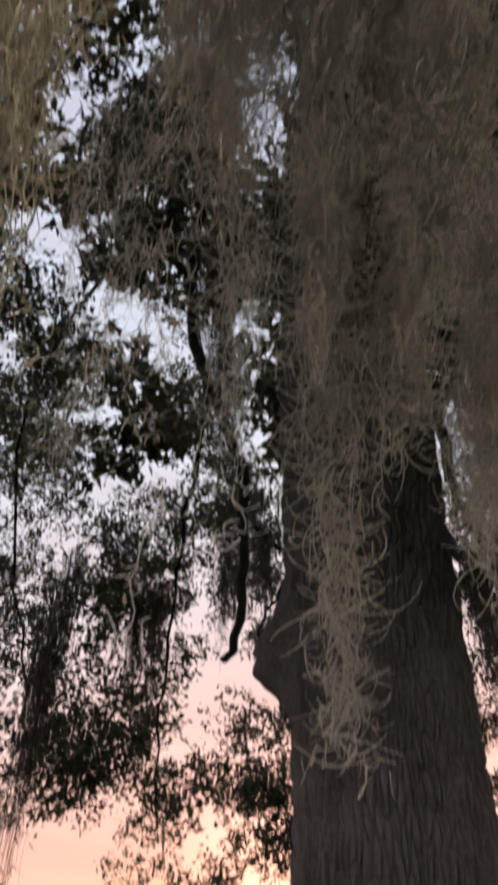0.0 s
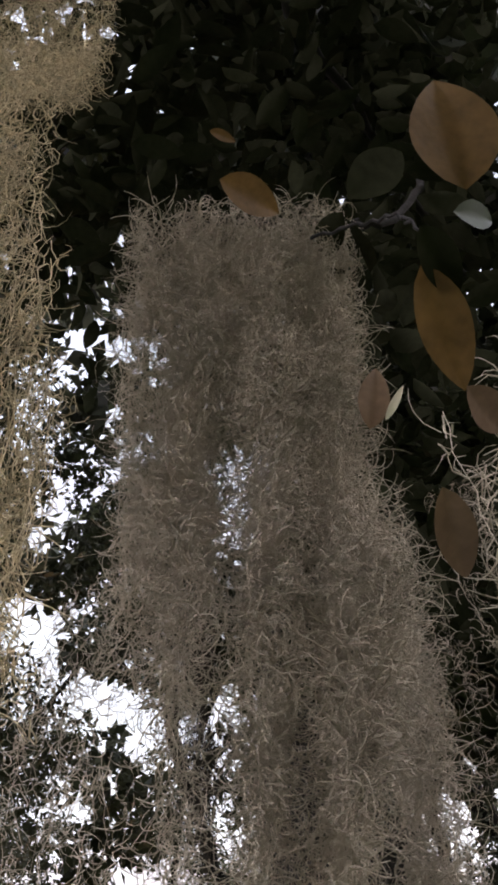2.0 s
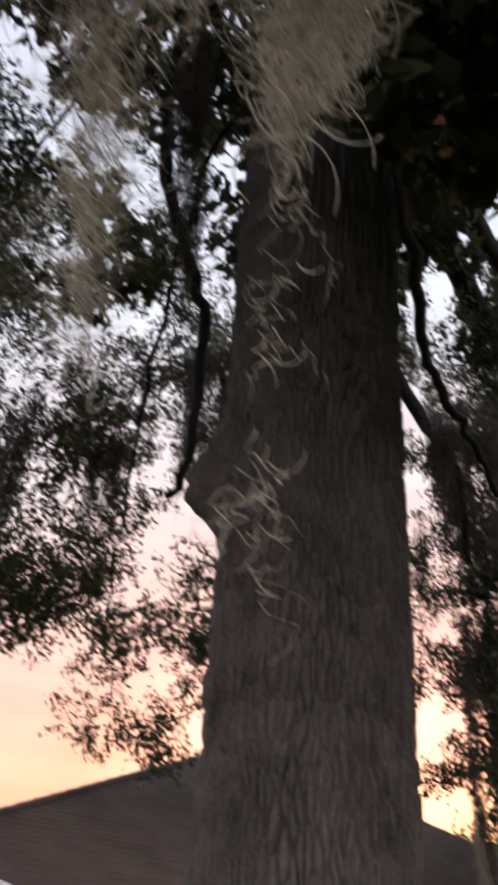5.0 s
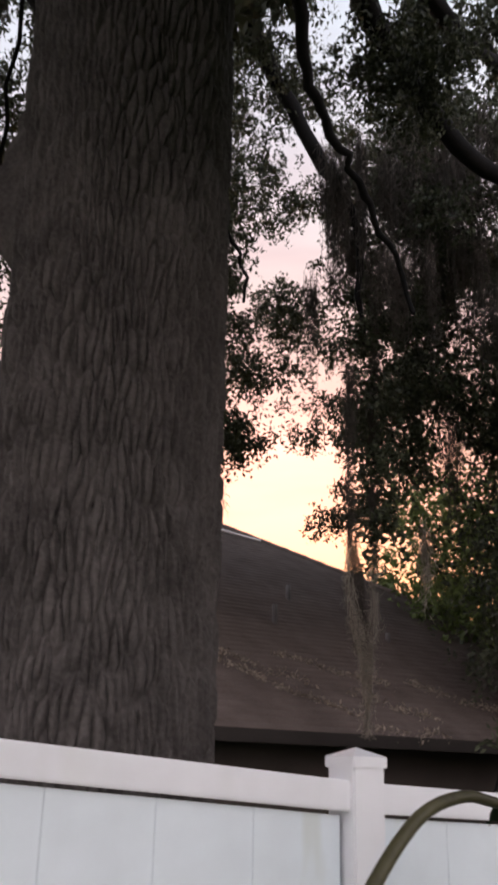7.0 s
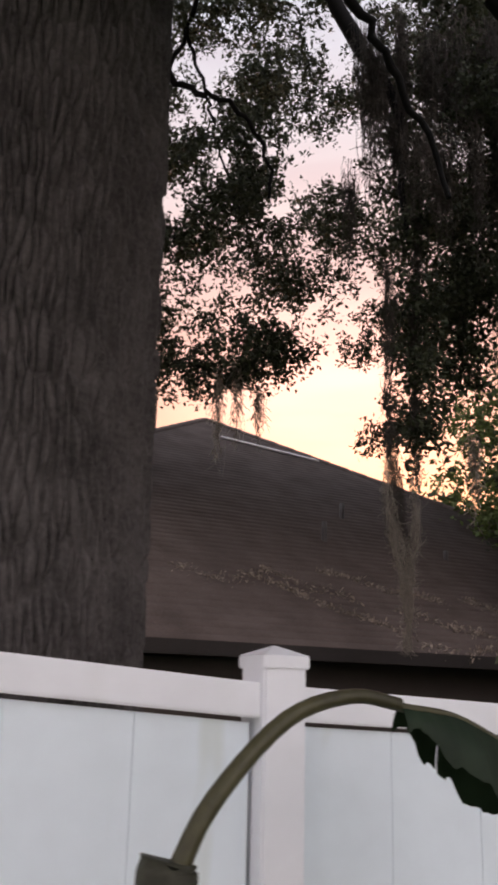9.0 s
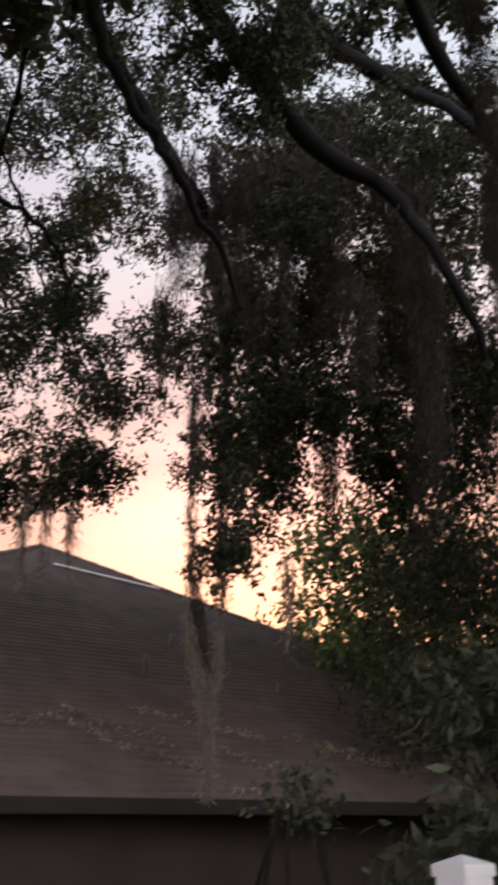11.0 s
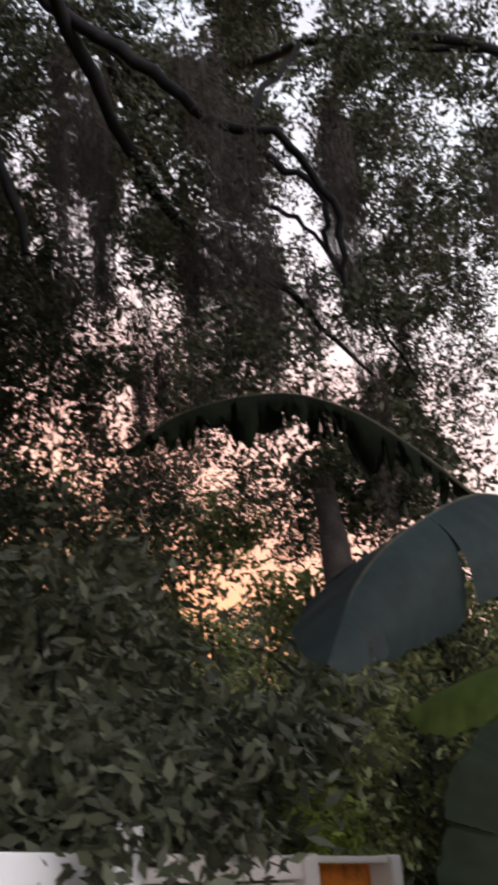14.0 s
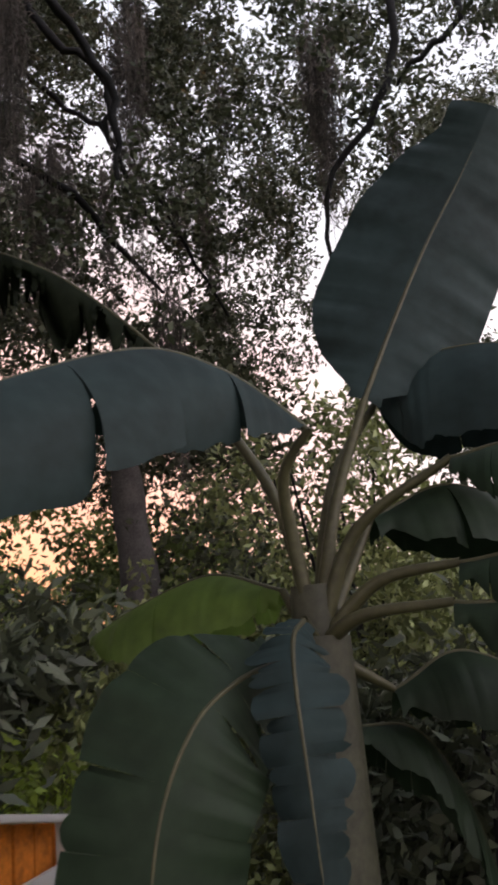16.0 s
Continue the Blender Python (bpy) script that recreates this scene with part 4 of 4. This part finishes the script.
def on_curtain(rows):
    """(s, z, half-width, fullness) on the leaning sheet of the curtain to places in the yard."""
    out = []
    for s_, z, w, full in rows:
        d = float(np.interp(z, *zip(*DEPTH)))
        p = s_ * RT + d * NN
        out.append((p[0], p[1], z, w, full))
    return out


def moss_thing(label, ropes, mat=None, name="moss_curtain"):
    at = np.mean([r[0][-1][:3] for r in ropes], 0)
    ob = thing(name, label, "spanish moss", "moss curtains near the path", at=tuple(at))
    for rows, n_long, n_curl, n_edge, *loose in ropes:
        v, q = moss_rope(rows, n_long, n_curl, n_edge, 0.0006 if loose else 0.00085, *(loose or (1.0,)))
        tagged(part_me("tail", mesh_np("tail", v, q), mat or M_MOSS, ob), kind="stuff")
    return ob


rng = np.random.default_rng(17)
DEPTH = ((2.1, -2.72), (2.5, -2.87), (3.0, -3.08), (3.4, -3.16), (3.93, -3.48))
moss_thing("thick tan-grey curtain of spanish moss hanging from a magnolia twig", (
    (on_curtain(((-1.25, 3.92, 0.055, 1), (-1.26, 3.3, 0.055, 1), (-1.232, 3.08, 0.072, 1), (-1.28, 2.85, 0.055, 1), (-1.305, 2.68, 0.036, 0.8), (-1.32, 2.53, 0.010, 0.7))), 500, 6500, 3400),
    (on_curtain(((-1.37, 3.94, 0.062, 1), (-1.385, 3.1, 0.055, 1), (-1.40, 2.85, 0.045, 1), (-1.405, 2.66, 0.030, 0.7), (-1.405, 2.45, 0.020, 0.5), (-1.395, 2.3, 0.016, 0.4), (-1.385, 2.2, 0.008, 0.3))), 520, 6500, 2600),
    (on_curtain(((-1.49, 3.94, 0.065, 1), (-1.51, 3.3, 0.062, 1), (-1.525, 3.0, 0.048, 0.7), (-1.53, 2.84, 0.028, 0.3), (-1.525, 2.66, 0.014, 0.18), (-1.52, 2.4, 0.008, 0.12))), 420, 5200, 1700),
    (on_curtain(((-1.61, 3.96, 0.058, 1), (-1.60, 3.3, 0.048, 0.8), (-1.60, 3.05, 0.030, 0.35), (-1.62, 2.85, 0.018, 0.1), (-1.63, 2.62, 0.010, 0.05))), 230, 3000, 1000)))
moss_thing("slim grey tail of spanish moss with a thin curly end", (
    ([(*(s_ * RT - 2.85 * NN)[:2], z, w, f) for s_, z, w, f in ((-1.12, 3.35, 0.02, 0.5), (-1.14, 3.0, 0.036, 0.9), (-1.165, 2.78, 0.046, 0.9), (-1.19, 2.6, 0.040, 0.8), (-1.215, 2.47, 0.020, 0.7), (-1.228, 2.38, 0.008, 0.5))], 160, 2300, 1000),
    ([(*(s_ * RT - 2.85 * NN)[:2], z, w, f) for s_, z, w, f in ((-1.225, 2.42, 0.004, 1), (-1.228, 2.2, 0.007, 1), (-1.23, 2.1, 0.004, 1), (-1.226, 2.0, 0.008, 1), (-1.222, 1.92, 0.004, 1))], 16, 30, 40, 0.42)))
beard = thing("hanging_moss", "long grey beard of spanish moss, dark core and pale tail", "spanish moss", "moss beards hanging from the oak", at=(4.0, 4.5, 2.0))
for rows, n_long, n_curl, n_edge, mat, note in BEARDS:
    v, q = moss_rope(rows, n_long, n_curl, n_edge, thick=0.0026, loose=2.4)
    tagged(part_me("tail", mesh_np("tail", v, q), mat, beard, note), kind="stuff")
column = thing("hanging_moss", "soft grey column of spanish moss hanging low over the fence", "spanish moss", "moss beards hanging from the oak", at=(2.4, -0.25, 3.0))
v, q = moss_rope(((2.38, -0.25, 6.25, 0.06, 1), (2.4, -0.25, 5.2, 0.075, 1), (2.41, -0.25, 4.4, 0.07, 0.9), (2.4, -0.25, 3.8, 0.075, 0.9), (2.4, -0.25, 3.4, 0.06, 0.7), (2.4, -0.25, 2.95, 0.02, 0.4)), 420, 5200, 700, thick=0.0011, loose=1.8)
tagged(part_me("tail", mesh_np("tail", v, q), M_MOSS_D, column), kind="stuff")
near_moss("moss_curtain", "yellowish tangle of spanish moss hanging close beside the path",
          ((-2.1, 5.6), (-1.86, 5.5), (-1.79, 5.0), (-1.73, 3.4), (-1.65, 2.95)), ((-2.1, 2.45), (-1.75, 2.35), (-1.65, 2.2), (-1.61, 2.5)), ((2.2, -3.40), (2.6, -3.42), (3.6, -3.76), (4.5, -3.83), (5.6, -4.15)), 900, 9500, mat=M_MOSS_Y, thick=0.0009, curl=(0.022, 0.06))
near_moss("moss_curtain", "loose open curls of spanish moss among magnolia leaves",
          ((-1.17, 3.1), (-1.02, 3.2)), ((-1.17, 2.6), (-1.02, 2.6)), ((2.4, -3.42), (3.2, -3.46)), 12, 230, thick=0.0011, curl=(0.04, 0.10))
near_moss("moss_curtain", "thin grey veil of spanish moss hanging behind the curtain",
          ((-1.78, 3.6), (-1.45, 3.6)), ((-1.78, 2.6), (-1.60, 2.35), (-1.45, 2.4)), ((1.9, -2.95), (3.8, -2.95)), 50, 1300, thick=0.0008, curl=(0.02, 0.05))
near_moss("moss_curtain", "grey veil of spanish moss beside the trunk",
          ((-1.06, 4.0), (-0.85, 4.0)), ((-1.06, 3.0), (-0.95, 2.8), (-0.85, 2.9)), ((1.9, -2.85), (4.0, -2.85)), 50, 900, thick=0.0008, curl=(0.02, 0.05), mat=M_MOSS_P)


def broad_leaf(length, width, curl=0.15, fold=0.12, n=12, m=6):
    """A glossy oval leaf with a folded midrib, lying along +x."""
    v = []
    for i in range(n + 1):
        t = i / n
        w = width * 0.5 * (np.sin(np.pi * min(1, t * 1.02) ** 0.85) ** 0.75 if 0 < t < 1 else 0.0)
        for j in range(-m // 2, m // 2 + 1):
            u = j / (m / 2)
            v.append((length * t, w * u, abs(u) * w * fold * 3 - curl * length * t * t + 0.01 * length * np.sin(9 * t) * abs(u)))
    c = m + 1
    q = [[i * c + j, (i + 1) * c + j, (i + 1) * c + j + 1, i * c + j + 1] for i in range(n) for j in range(m)]
    return np.array(v), np.array(q)


def magnolia():
    t = thing("magnolia_tree", "magnolia bough with glossy dark leaves, some turned rusty brown", "tree", at=(-4.6, -3.7, 0))
    limb("trunk", [(-4.6, -3.7, -0.1), (-4.5, -3.65, 2.5), (-4.3, -3.5, 5.5), (-4.1, -3.4, 7.8)], 0.13, 0.05, M_LIMB, t)
    limb("branch", [(-2.3, -2.75, 5.1), (-2.45, -2.66, 4.5), (-2.58, -2.56, 4.0), (-2.70, -2.505, 3.93), (-2.88, -2.41, 3.94), (-3.06, -2.31, 3.96)], 0.012, 0.004, M_LIMB, t, sides=8, wob=0.006)
    limb("branch", [(-4.25, -3.5, 5.6), (-3.4, -3.1, 5.4), (-2.8, -2.8, 5.2), (-2.0, -2.4, 5.0)], 0.035, 0.012, M_LIMB, t, sides=8, wob=0.01)
    limb("twig", [(-2.78, -2.48, 3.72), (-2.74, -2.62, 3.4), (-2.74, -2.65, 3.2), (-2.735, -2.64, 3.05)], 0.004, 0.0015, M_LIMB, t, sides=6, wob=0.003)
    rt, up, ah = np.array((0.883, -0.47, 0)), np.array((-0.424, -0.797, 0.429)), np.array((0.201, 0.379, 0.903))
    for centre, turn, tip, L, W, mat, lab in (
        ((-2.764, -2.785, 3.22), 100, 10, 0.185, 0.125, M_RUST, "rusty yellow-brown leaf"),
        ((-2.777, -2.675, 3.46), 45, 25, 0.18, 0.08, M_GLOSS_D, "glossy dark green leaf"),
        ((-2.764, -2.72, 2.91), 5, 40, 0.09, 0.032, M_GLOSS, "glossy dark green leaf"),
        ((-2.783, -2.66, 2.87), -55, 20, 0.10, 0.045, M_GLOSS_D, "glossy dark green leaf"),
        ((-2.92, -2.50, 3.72), -20, 30, 0.16, 0.075, M_RUST, "rusty yellow-brown leaf"),
        ((-2.74, -2.60, 2.86), -65, 15, 0.16, 0.062, M_RUST, "rusty yellow-brown leaf"),
        ((-2.71, -2.44, 3.05), 80, 20, 0.10, 0.045, M_RUSTD, "dull brown leaf"),
        ((-2.71, -2.48, 2.62), -70, 20, 0.11, 0.04, M_RUSTD, "dull brown leaf"),
        ((-2.68, -2.56, 2.78), -40, 35, 0.10, 0.04, M_RUSTD, "dull brown leaf"),
        ((-2.715, -2.475, 2.95), 60, 10, 0.055, 0.011, M_PALE, "small pale leaf"),
        ((-3.0, -2.5, 4.4), -15, 20, 0.08, 0.03, M_RUST, "rusty yellow-brown leaf"),
    ):
        v, q = broad_leaf(L, W)
        v = v - np.array((L / 2, 0, 0))
        a = radians(turn)
        ax = np.cos(a) * rt + np.sin(a) * up
        side = -np.sin(a) * rt + np.cos(a) * up
        b = radians(tip)
        ax2 = np.cos(b) * ax + np.sin(b) * ah
        nz = np.cross(ax2, side)
        v = v[:, :1] * ax2 + v[:, 1:2] * side + v[:, 2:3] * nz + np.array(centre)
        part_me("leaf", mesh_np("leaf", v, q, smooth=True), mat, t, lab)
    # crown overhead
    ch = []
    v0, q0 = broad_leaf(0.15, 0.066, n=5, m=2)
    for (cx, cy, cz), (rx, ry, rz), n in (((-2.3, -2.4, 4.9), (0.75, 0.6, 0.75), 420), ((-2.95, -2.65, 5.8), (1.0, 0.9, 0.8), 620), ((-2.2, -2.2, 6.0), (1.0, 0.8, 1.0), 520), ((-3.5, -3.0, 6.2), (1.0, 1.0, 0.9), 420), ((-2.55, -2.36, 4.0), (0.26, 0.16, 0.35), 60), ((-2.5, -3.05, 5.1), (0.6, 0.5, 0.5), 260), ((-3.22, -2.35, 5.0), (0.3, 0.35, 0.5), 210), ((-3.2, -1.95, 4.9), (0.35, 0.3, 0.5), 170), ((-3.35, -2.5, 6.2), (0.5, 0.5, 0.6), 240), ((-1.75, -1.6, 4.6), (0.5, 0.5, 0.5), 340), ((-1.25, -1.25, 5.2), (0.5, 0.4, 0.5), 120)):
        for _ in range(int(n * 0.72)):
            u = rng.normal(0, 1, 3)
            u *= rng.uniform(0, 1) ** 0.4 / np.linalg.norm(u)
            R = np.array(Euler([rng.uniform(-1.2, 1.2), rng.uniform(-0.2, 1.2), rng.uniform(0, 6.28)]).to_matrix())
            ch.append(((v0 * rng.uniform(0.6, 1.15)) @ R.T + np.array((cx, cy, cz)) + u * np.array((rx, ry, rz)), q0))
    v, q = join_arrays(ch)
    part_me("crown", mesh_np("crown", v, q, smooth=True), M_GLOSS_D, t, "glossy dark magnolia crown")


rng = np.random.default_rng(18)
magnolia()


# ------------------------------------------------------------ banana plants
def banana_leaf(plant, rib, width, droop_l, droop_r, petiole=None, mat=None, tears=9, label="", pr=0.03, facing=None, ends=(0.4, 0.15), ragged=0.0, swell=(0.34, 0.8)):
    """rib: points of the midrib from the base of the blade to its tip. droop: degrees by which each half hangs."""
    c = bezier(rib, 90)
    n = len(c)
    tan = np.gradient(c, axis=0)
    tan /= np.linalg.norm(tan, axis=1)[:, None]
    side = np.cross(tan, (0, 0, 1.0) if facing is None else facing)
    side /= np.linalg.norm(side, axis=1)[:, None] + 1e-9
    up = np.cross(side, tan)
    down = np.tile(np.array([0, 0, -1.0]), (n, 1)) if facing is None else -up
    t = np.linspace(0, 1, n)
    # ends: share of the full width at the base and at the tip
    w = width * 0.5 * np.sin(np.pi * np.clip(0.5 * np.minimum(1, t / swell[0]), 0, 0.5)) ** swell[1] * np.sin(np.pi * np.clip(0.5 * np.minimum(1, (1 - t) / 0.45), 0, 0.5)) ** 0.7
    w = np.maximum(w, width * 0.5 * np.interp(t, (0, 0.3, 0.75, 1), (ends[0], 0, ends[1], ends[1])))
    m = 7
    chunks = []
    crease = rng.normal(0, 1, n) * 0.0022
    for sgn, droop in ((1, droop_l), (-1, droop_r)):
        cuts = sorted(set([0, n - 1] + list(rng.choice(np.arange(7, n - 6), tears, replace=False) if tears else [])))
        for a, b in zip(cuts[:-1], cuts[1:]):
            extra = rng.normal(0, 4 + 20 * ragged)
            trim = rng.uniform(0.96 - 0.7 * ragged, 1.0)
            idx = np.arange(a, b + 1)
            vs = []
            for j in range(m + 1):
                u = j / m
                ang = np.radians(droop * (0.55 + 0.5 * u) + extra * u)
                squeeze = 1 - (0.02 + 0.78 * ragged) * u * np.abs(np.linspace(-1, 1, len(idx))) ** 2 * rng.uniform(0.3, 1)
                reach = w[idx] * u * trim * squeeze
                ripple = (0.009 * np.sin(idx * 0.40) + 0.004 * np.sin(idx * 0.93) + crease[idx]) * u
                vs.append(c[idx] + side[idx] * sgn * (np.cos(ang) * reach)[:, None] + down[idx] * (np.sin(ang) * reach)[:, None] + up[idx] * ripple[:, None])
            vs = np.stack(vs, 1).reshape(-1, 3)
            k = len(idx)
            i, j = np.meshgrid(np.arange(k - 1), np.arange(m), indexing="ij")
            q = np.stack([i * (m + 1) + j, (i + 1) * (m + 1) + j, (i + 1) * (m + 1) + j + 1, i * (m + 1) + j + 1], -1).reshape(-1, 4)
            chunks.append((vs, q))
    v, q = join_arrays(chunks)
    leaf = part_me("leaf", mesh_np("leaf", v, q, smooth=True), mat or M_BANANA, plant, label)
    v, q = tube_arrays(c - up * 0.004, np.linspace(0.010, 0.003, n), 8)
    part_me("midrib", mesh_np("midrib", v, q, smooth=True), M_PETIOLE, leaf)
    if petiole:
        pc = bezier(petiole + [rib[0]], 22)
        v, q = tube_arrays(pc, np.linspace(pr, 0.014, len(pc)), 9)
        part_me("petiole", mesh_np("petiole", v, q, smooth=True), M_PETIOLE, leaf)
    return leaf


def young_banana():
    b = thing("banana_plant", "young banana plant with one arching leaf before the fence", "banana plant", at=(-0.56, -0.6, 0.02))
    v, q = tube_arrays(bezier([(-0.6, -0.62, -0.05), (-0.58, -0.61, 0.7), (-0.555, -0.6, 1.42), (-0.55, -0.6, 1.46)], 20), np.r_[np.linspace(0.075, 0.05, 18), 0.035, 0.02], 12)
    part_me("stem", mesh_np("stem", v, q, smooth=True), M_STEM, b, "brown sheathed stem")
    banana_leaf(b, [(-0.05, -0.6, 1.75), (0.12, -0.61, 1.72), (0.32, -0.64, 1.60), (0.46, -0.68, 1.42), (0.52, -0.72, 1.15)], 0.34, 62, 62,
                petiole=[(-0.55, -0.6, 1.44), (-0.47, -0.6, 1.58), (-0.32, -0.6, 1.72), (-0.17, -0.6, 1.765)], mat=M_BANANA, tears=4, pr=0.02)


rng = np.random.default_rng(19)
young_banana()


def big_banana():
    b = thing("banana_plant", "tall banana plant with broad torn leaves on thick petioles", "banana plant", at=(5.05, -1.3, -0.22))
    K = (5.05, -1.32, 1.74)
    for dx, r, top in ((0.0, 0.155, 1.78), (0.03, 0.11, 1.95)):
        v, q = tube_arrays(bezier([(5.05 + dx, -1.26, -0.3), (5.04 + dx, -1.28, 0.8), (5.05 + dx * 0.5, -1.32, top)], 20), np.linspace(r * 1.2, r * 0.7, 20), 14)
        part_me("stem", mesh_np("stem", v, q, smooth=True), M_STEM, b, "green-brown sheathed stem")
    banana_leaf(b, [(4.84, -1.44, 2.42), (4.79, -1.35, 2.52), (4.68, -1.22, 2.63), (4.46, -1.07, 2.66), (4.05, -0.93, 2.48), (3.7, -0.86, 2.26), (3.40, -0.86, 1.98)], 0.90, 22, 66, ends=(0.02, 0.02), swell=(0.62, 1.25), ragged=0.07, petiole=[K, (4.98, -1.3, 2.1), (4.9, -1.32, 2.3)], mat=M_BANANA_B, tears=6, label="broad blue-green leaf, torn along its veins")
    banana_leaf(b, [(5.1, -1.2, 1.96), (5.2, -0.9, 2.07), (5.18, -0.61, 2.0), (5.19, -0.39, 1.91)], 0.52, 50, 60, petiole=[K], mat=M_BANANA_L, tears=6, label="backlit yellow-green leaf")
    banana_leaf(b, [(4.92, -1.24, 1.72), (4.76, -1.14, 1.66), (4.60, -1.06, 1.54), (4.50, -0.98, 1.28), (4.46, -0.94, 0.85), (4.46, -0.96, 0.4)], 0.60, 14, 24, petiole=[K], tears=9, ragged=0.1, facing=(-0.85, -0.45, 0.25))
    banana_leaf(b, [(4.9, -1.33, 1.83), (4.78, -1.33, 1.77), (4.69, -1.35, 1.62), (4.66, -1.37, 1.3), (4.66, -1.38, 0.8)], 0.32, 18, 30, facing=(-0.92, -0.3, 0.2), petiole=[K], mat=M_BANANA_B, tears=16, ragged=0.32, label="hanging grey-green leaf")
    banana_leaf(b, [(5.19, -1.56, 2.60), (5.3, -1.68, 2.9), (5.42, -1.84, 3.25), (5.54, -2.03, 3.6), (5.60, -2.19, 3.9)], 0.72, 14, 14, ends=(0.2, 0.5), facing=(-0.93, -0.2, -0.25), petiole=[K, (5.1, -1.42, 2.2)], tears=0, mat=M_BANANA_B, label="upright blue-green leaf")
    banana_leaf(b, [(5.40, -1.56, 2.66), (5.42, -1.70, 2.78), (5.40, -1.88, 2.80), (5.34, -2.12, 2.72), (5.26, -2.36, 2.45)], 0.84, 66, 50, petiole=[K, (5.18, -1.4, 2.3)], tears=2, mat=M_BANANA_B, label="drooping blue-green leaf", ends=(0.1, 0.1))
    banana_leaf(b, [(5.0, -1.85, 2.28), (4.95, -2.1, 2.26), (4.9, -2.5, 2.0), (4.85, -2.8, 1.5)], 0.5, 60, 60, petiole=[K, (5.03, -1.5, 2.1)], tears=6)
    banana_leaf(b, [(4.95, -1.83, 1.94), (4.9, -2.1, 1.92), (4.85, -2.5, 1.7), (4.8, -2.8, 1.2)], 0.5, 60, 60, petiole=[K, (5.0, -1.55, 1.92)], tears=6)
    banana_leaf(b, [(4.9, -1.80, 1.82), (4.85, -2.05, 1.75), (4.8, -2.3, 1.4), (4.8, -2.4, 0.8)], 0.45, 60, 60, petiole=[K, (4.95, -1.5, 1.82)], tears=6)
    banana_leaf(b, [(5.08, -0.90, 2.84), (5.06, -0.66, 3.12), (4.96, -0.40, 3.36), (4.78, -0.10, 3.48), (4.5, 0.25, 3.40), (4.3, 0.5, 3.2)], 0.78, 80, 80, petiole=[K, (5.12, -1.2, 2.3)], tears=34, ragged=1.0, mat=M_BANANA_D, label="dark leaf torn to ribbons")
    banana_leaf(b, [(5.3, -1.5, 2.2), (5.5, -1.8, 2.3), (5.7, -2.2, 2.0), (5.8, -2.5, 1.4)], 0.6, 55, 55, petiole=[K], tears=6)
    banana_leaf(b, [(5.25, -1.5, 1.6), (5.4, -1.75, 1.7), (5.5, -2.1, 1.4), (5.55, -2.3, 0.7)], 0.6, 55, 55, petiole=[K], tears=8)
    banana_leaf(b, [(5.2, -1.35, 1.5), (5.35, -1.55, 1.45), (5.4, -1.7, 1.1), (5.4, -1.75, 0.5)], 0.5, 50, 50, petiole=[(5.08, -1.3, 1.4)], tears=8)


rng = np.random.default_rng(20)
big_banana()


shrub(6.4, -2.4, -0.3, 0.6, 0.8, 2.2, 30, "dark tangle of leaves behind the banana plant", M_BUSH, 0.13)
shrub(6.3, -1.3, -0.3, 0.5, 0.5, 1.7, 20, "dim undergrowth under the banana leaves", M_BUSH, 0.13)
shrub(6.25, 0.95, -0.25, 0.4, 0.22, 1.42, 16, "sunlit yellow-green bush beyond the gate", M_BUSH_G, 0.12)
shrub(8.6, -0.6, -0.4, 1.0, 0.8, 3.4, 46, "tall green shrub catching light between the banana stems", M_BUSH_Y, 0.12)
shrub(10.5, -2.6, -0.5, 1.2, 1.2, 4.4, 60, "tall dark shrub closing the end of the yard", M_BUSH, 0.13)
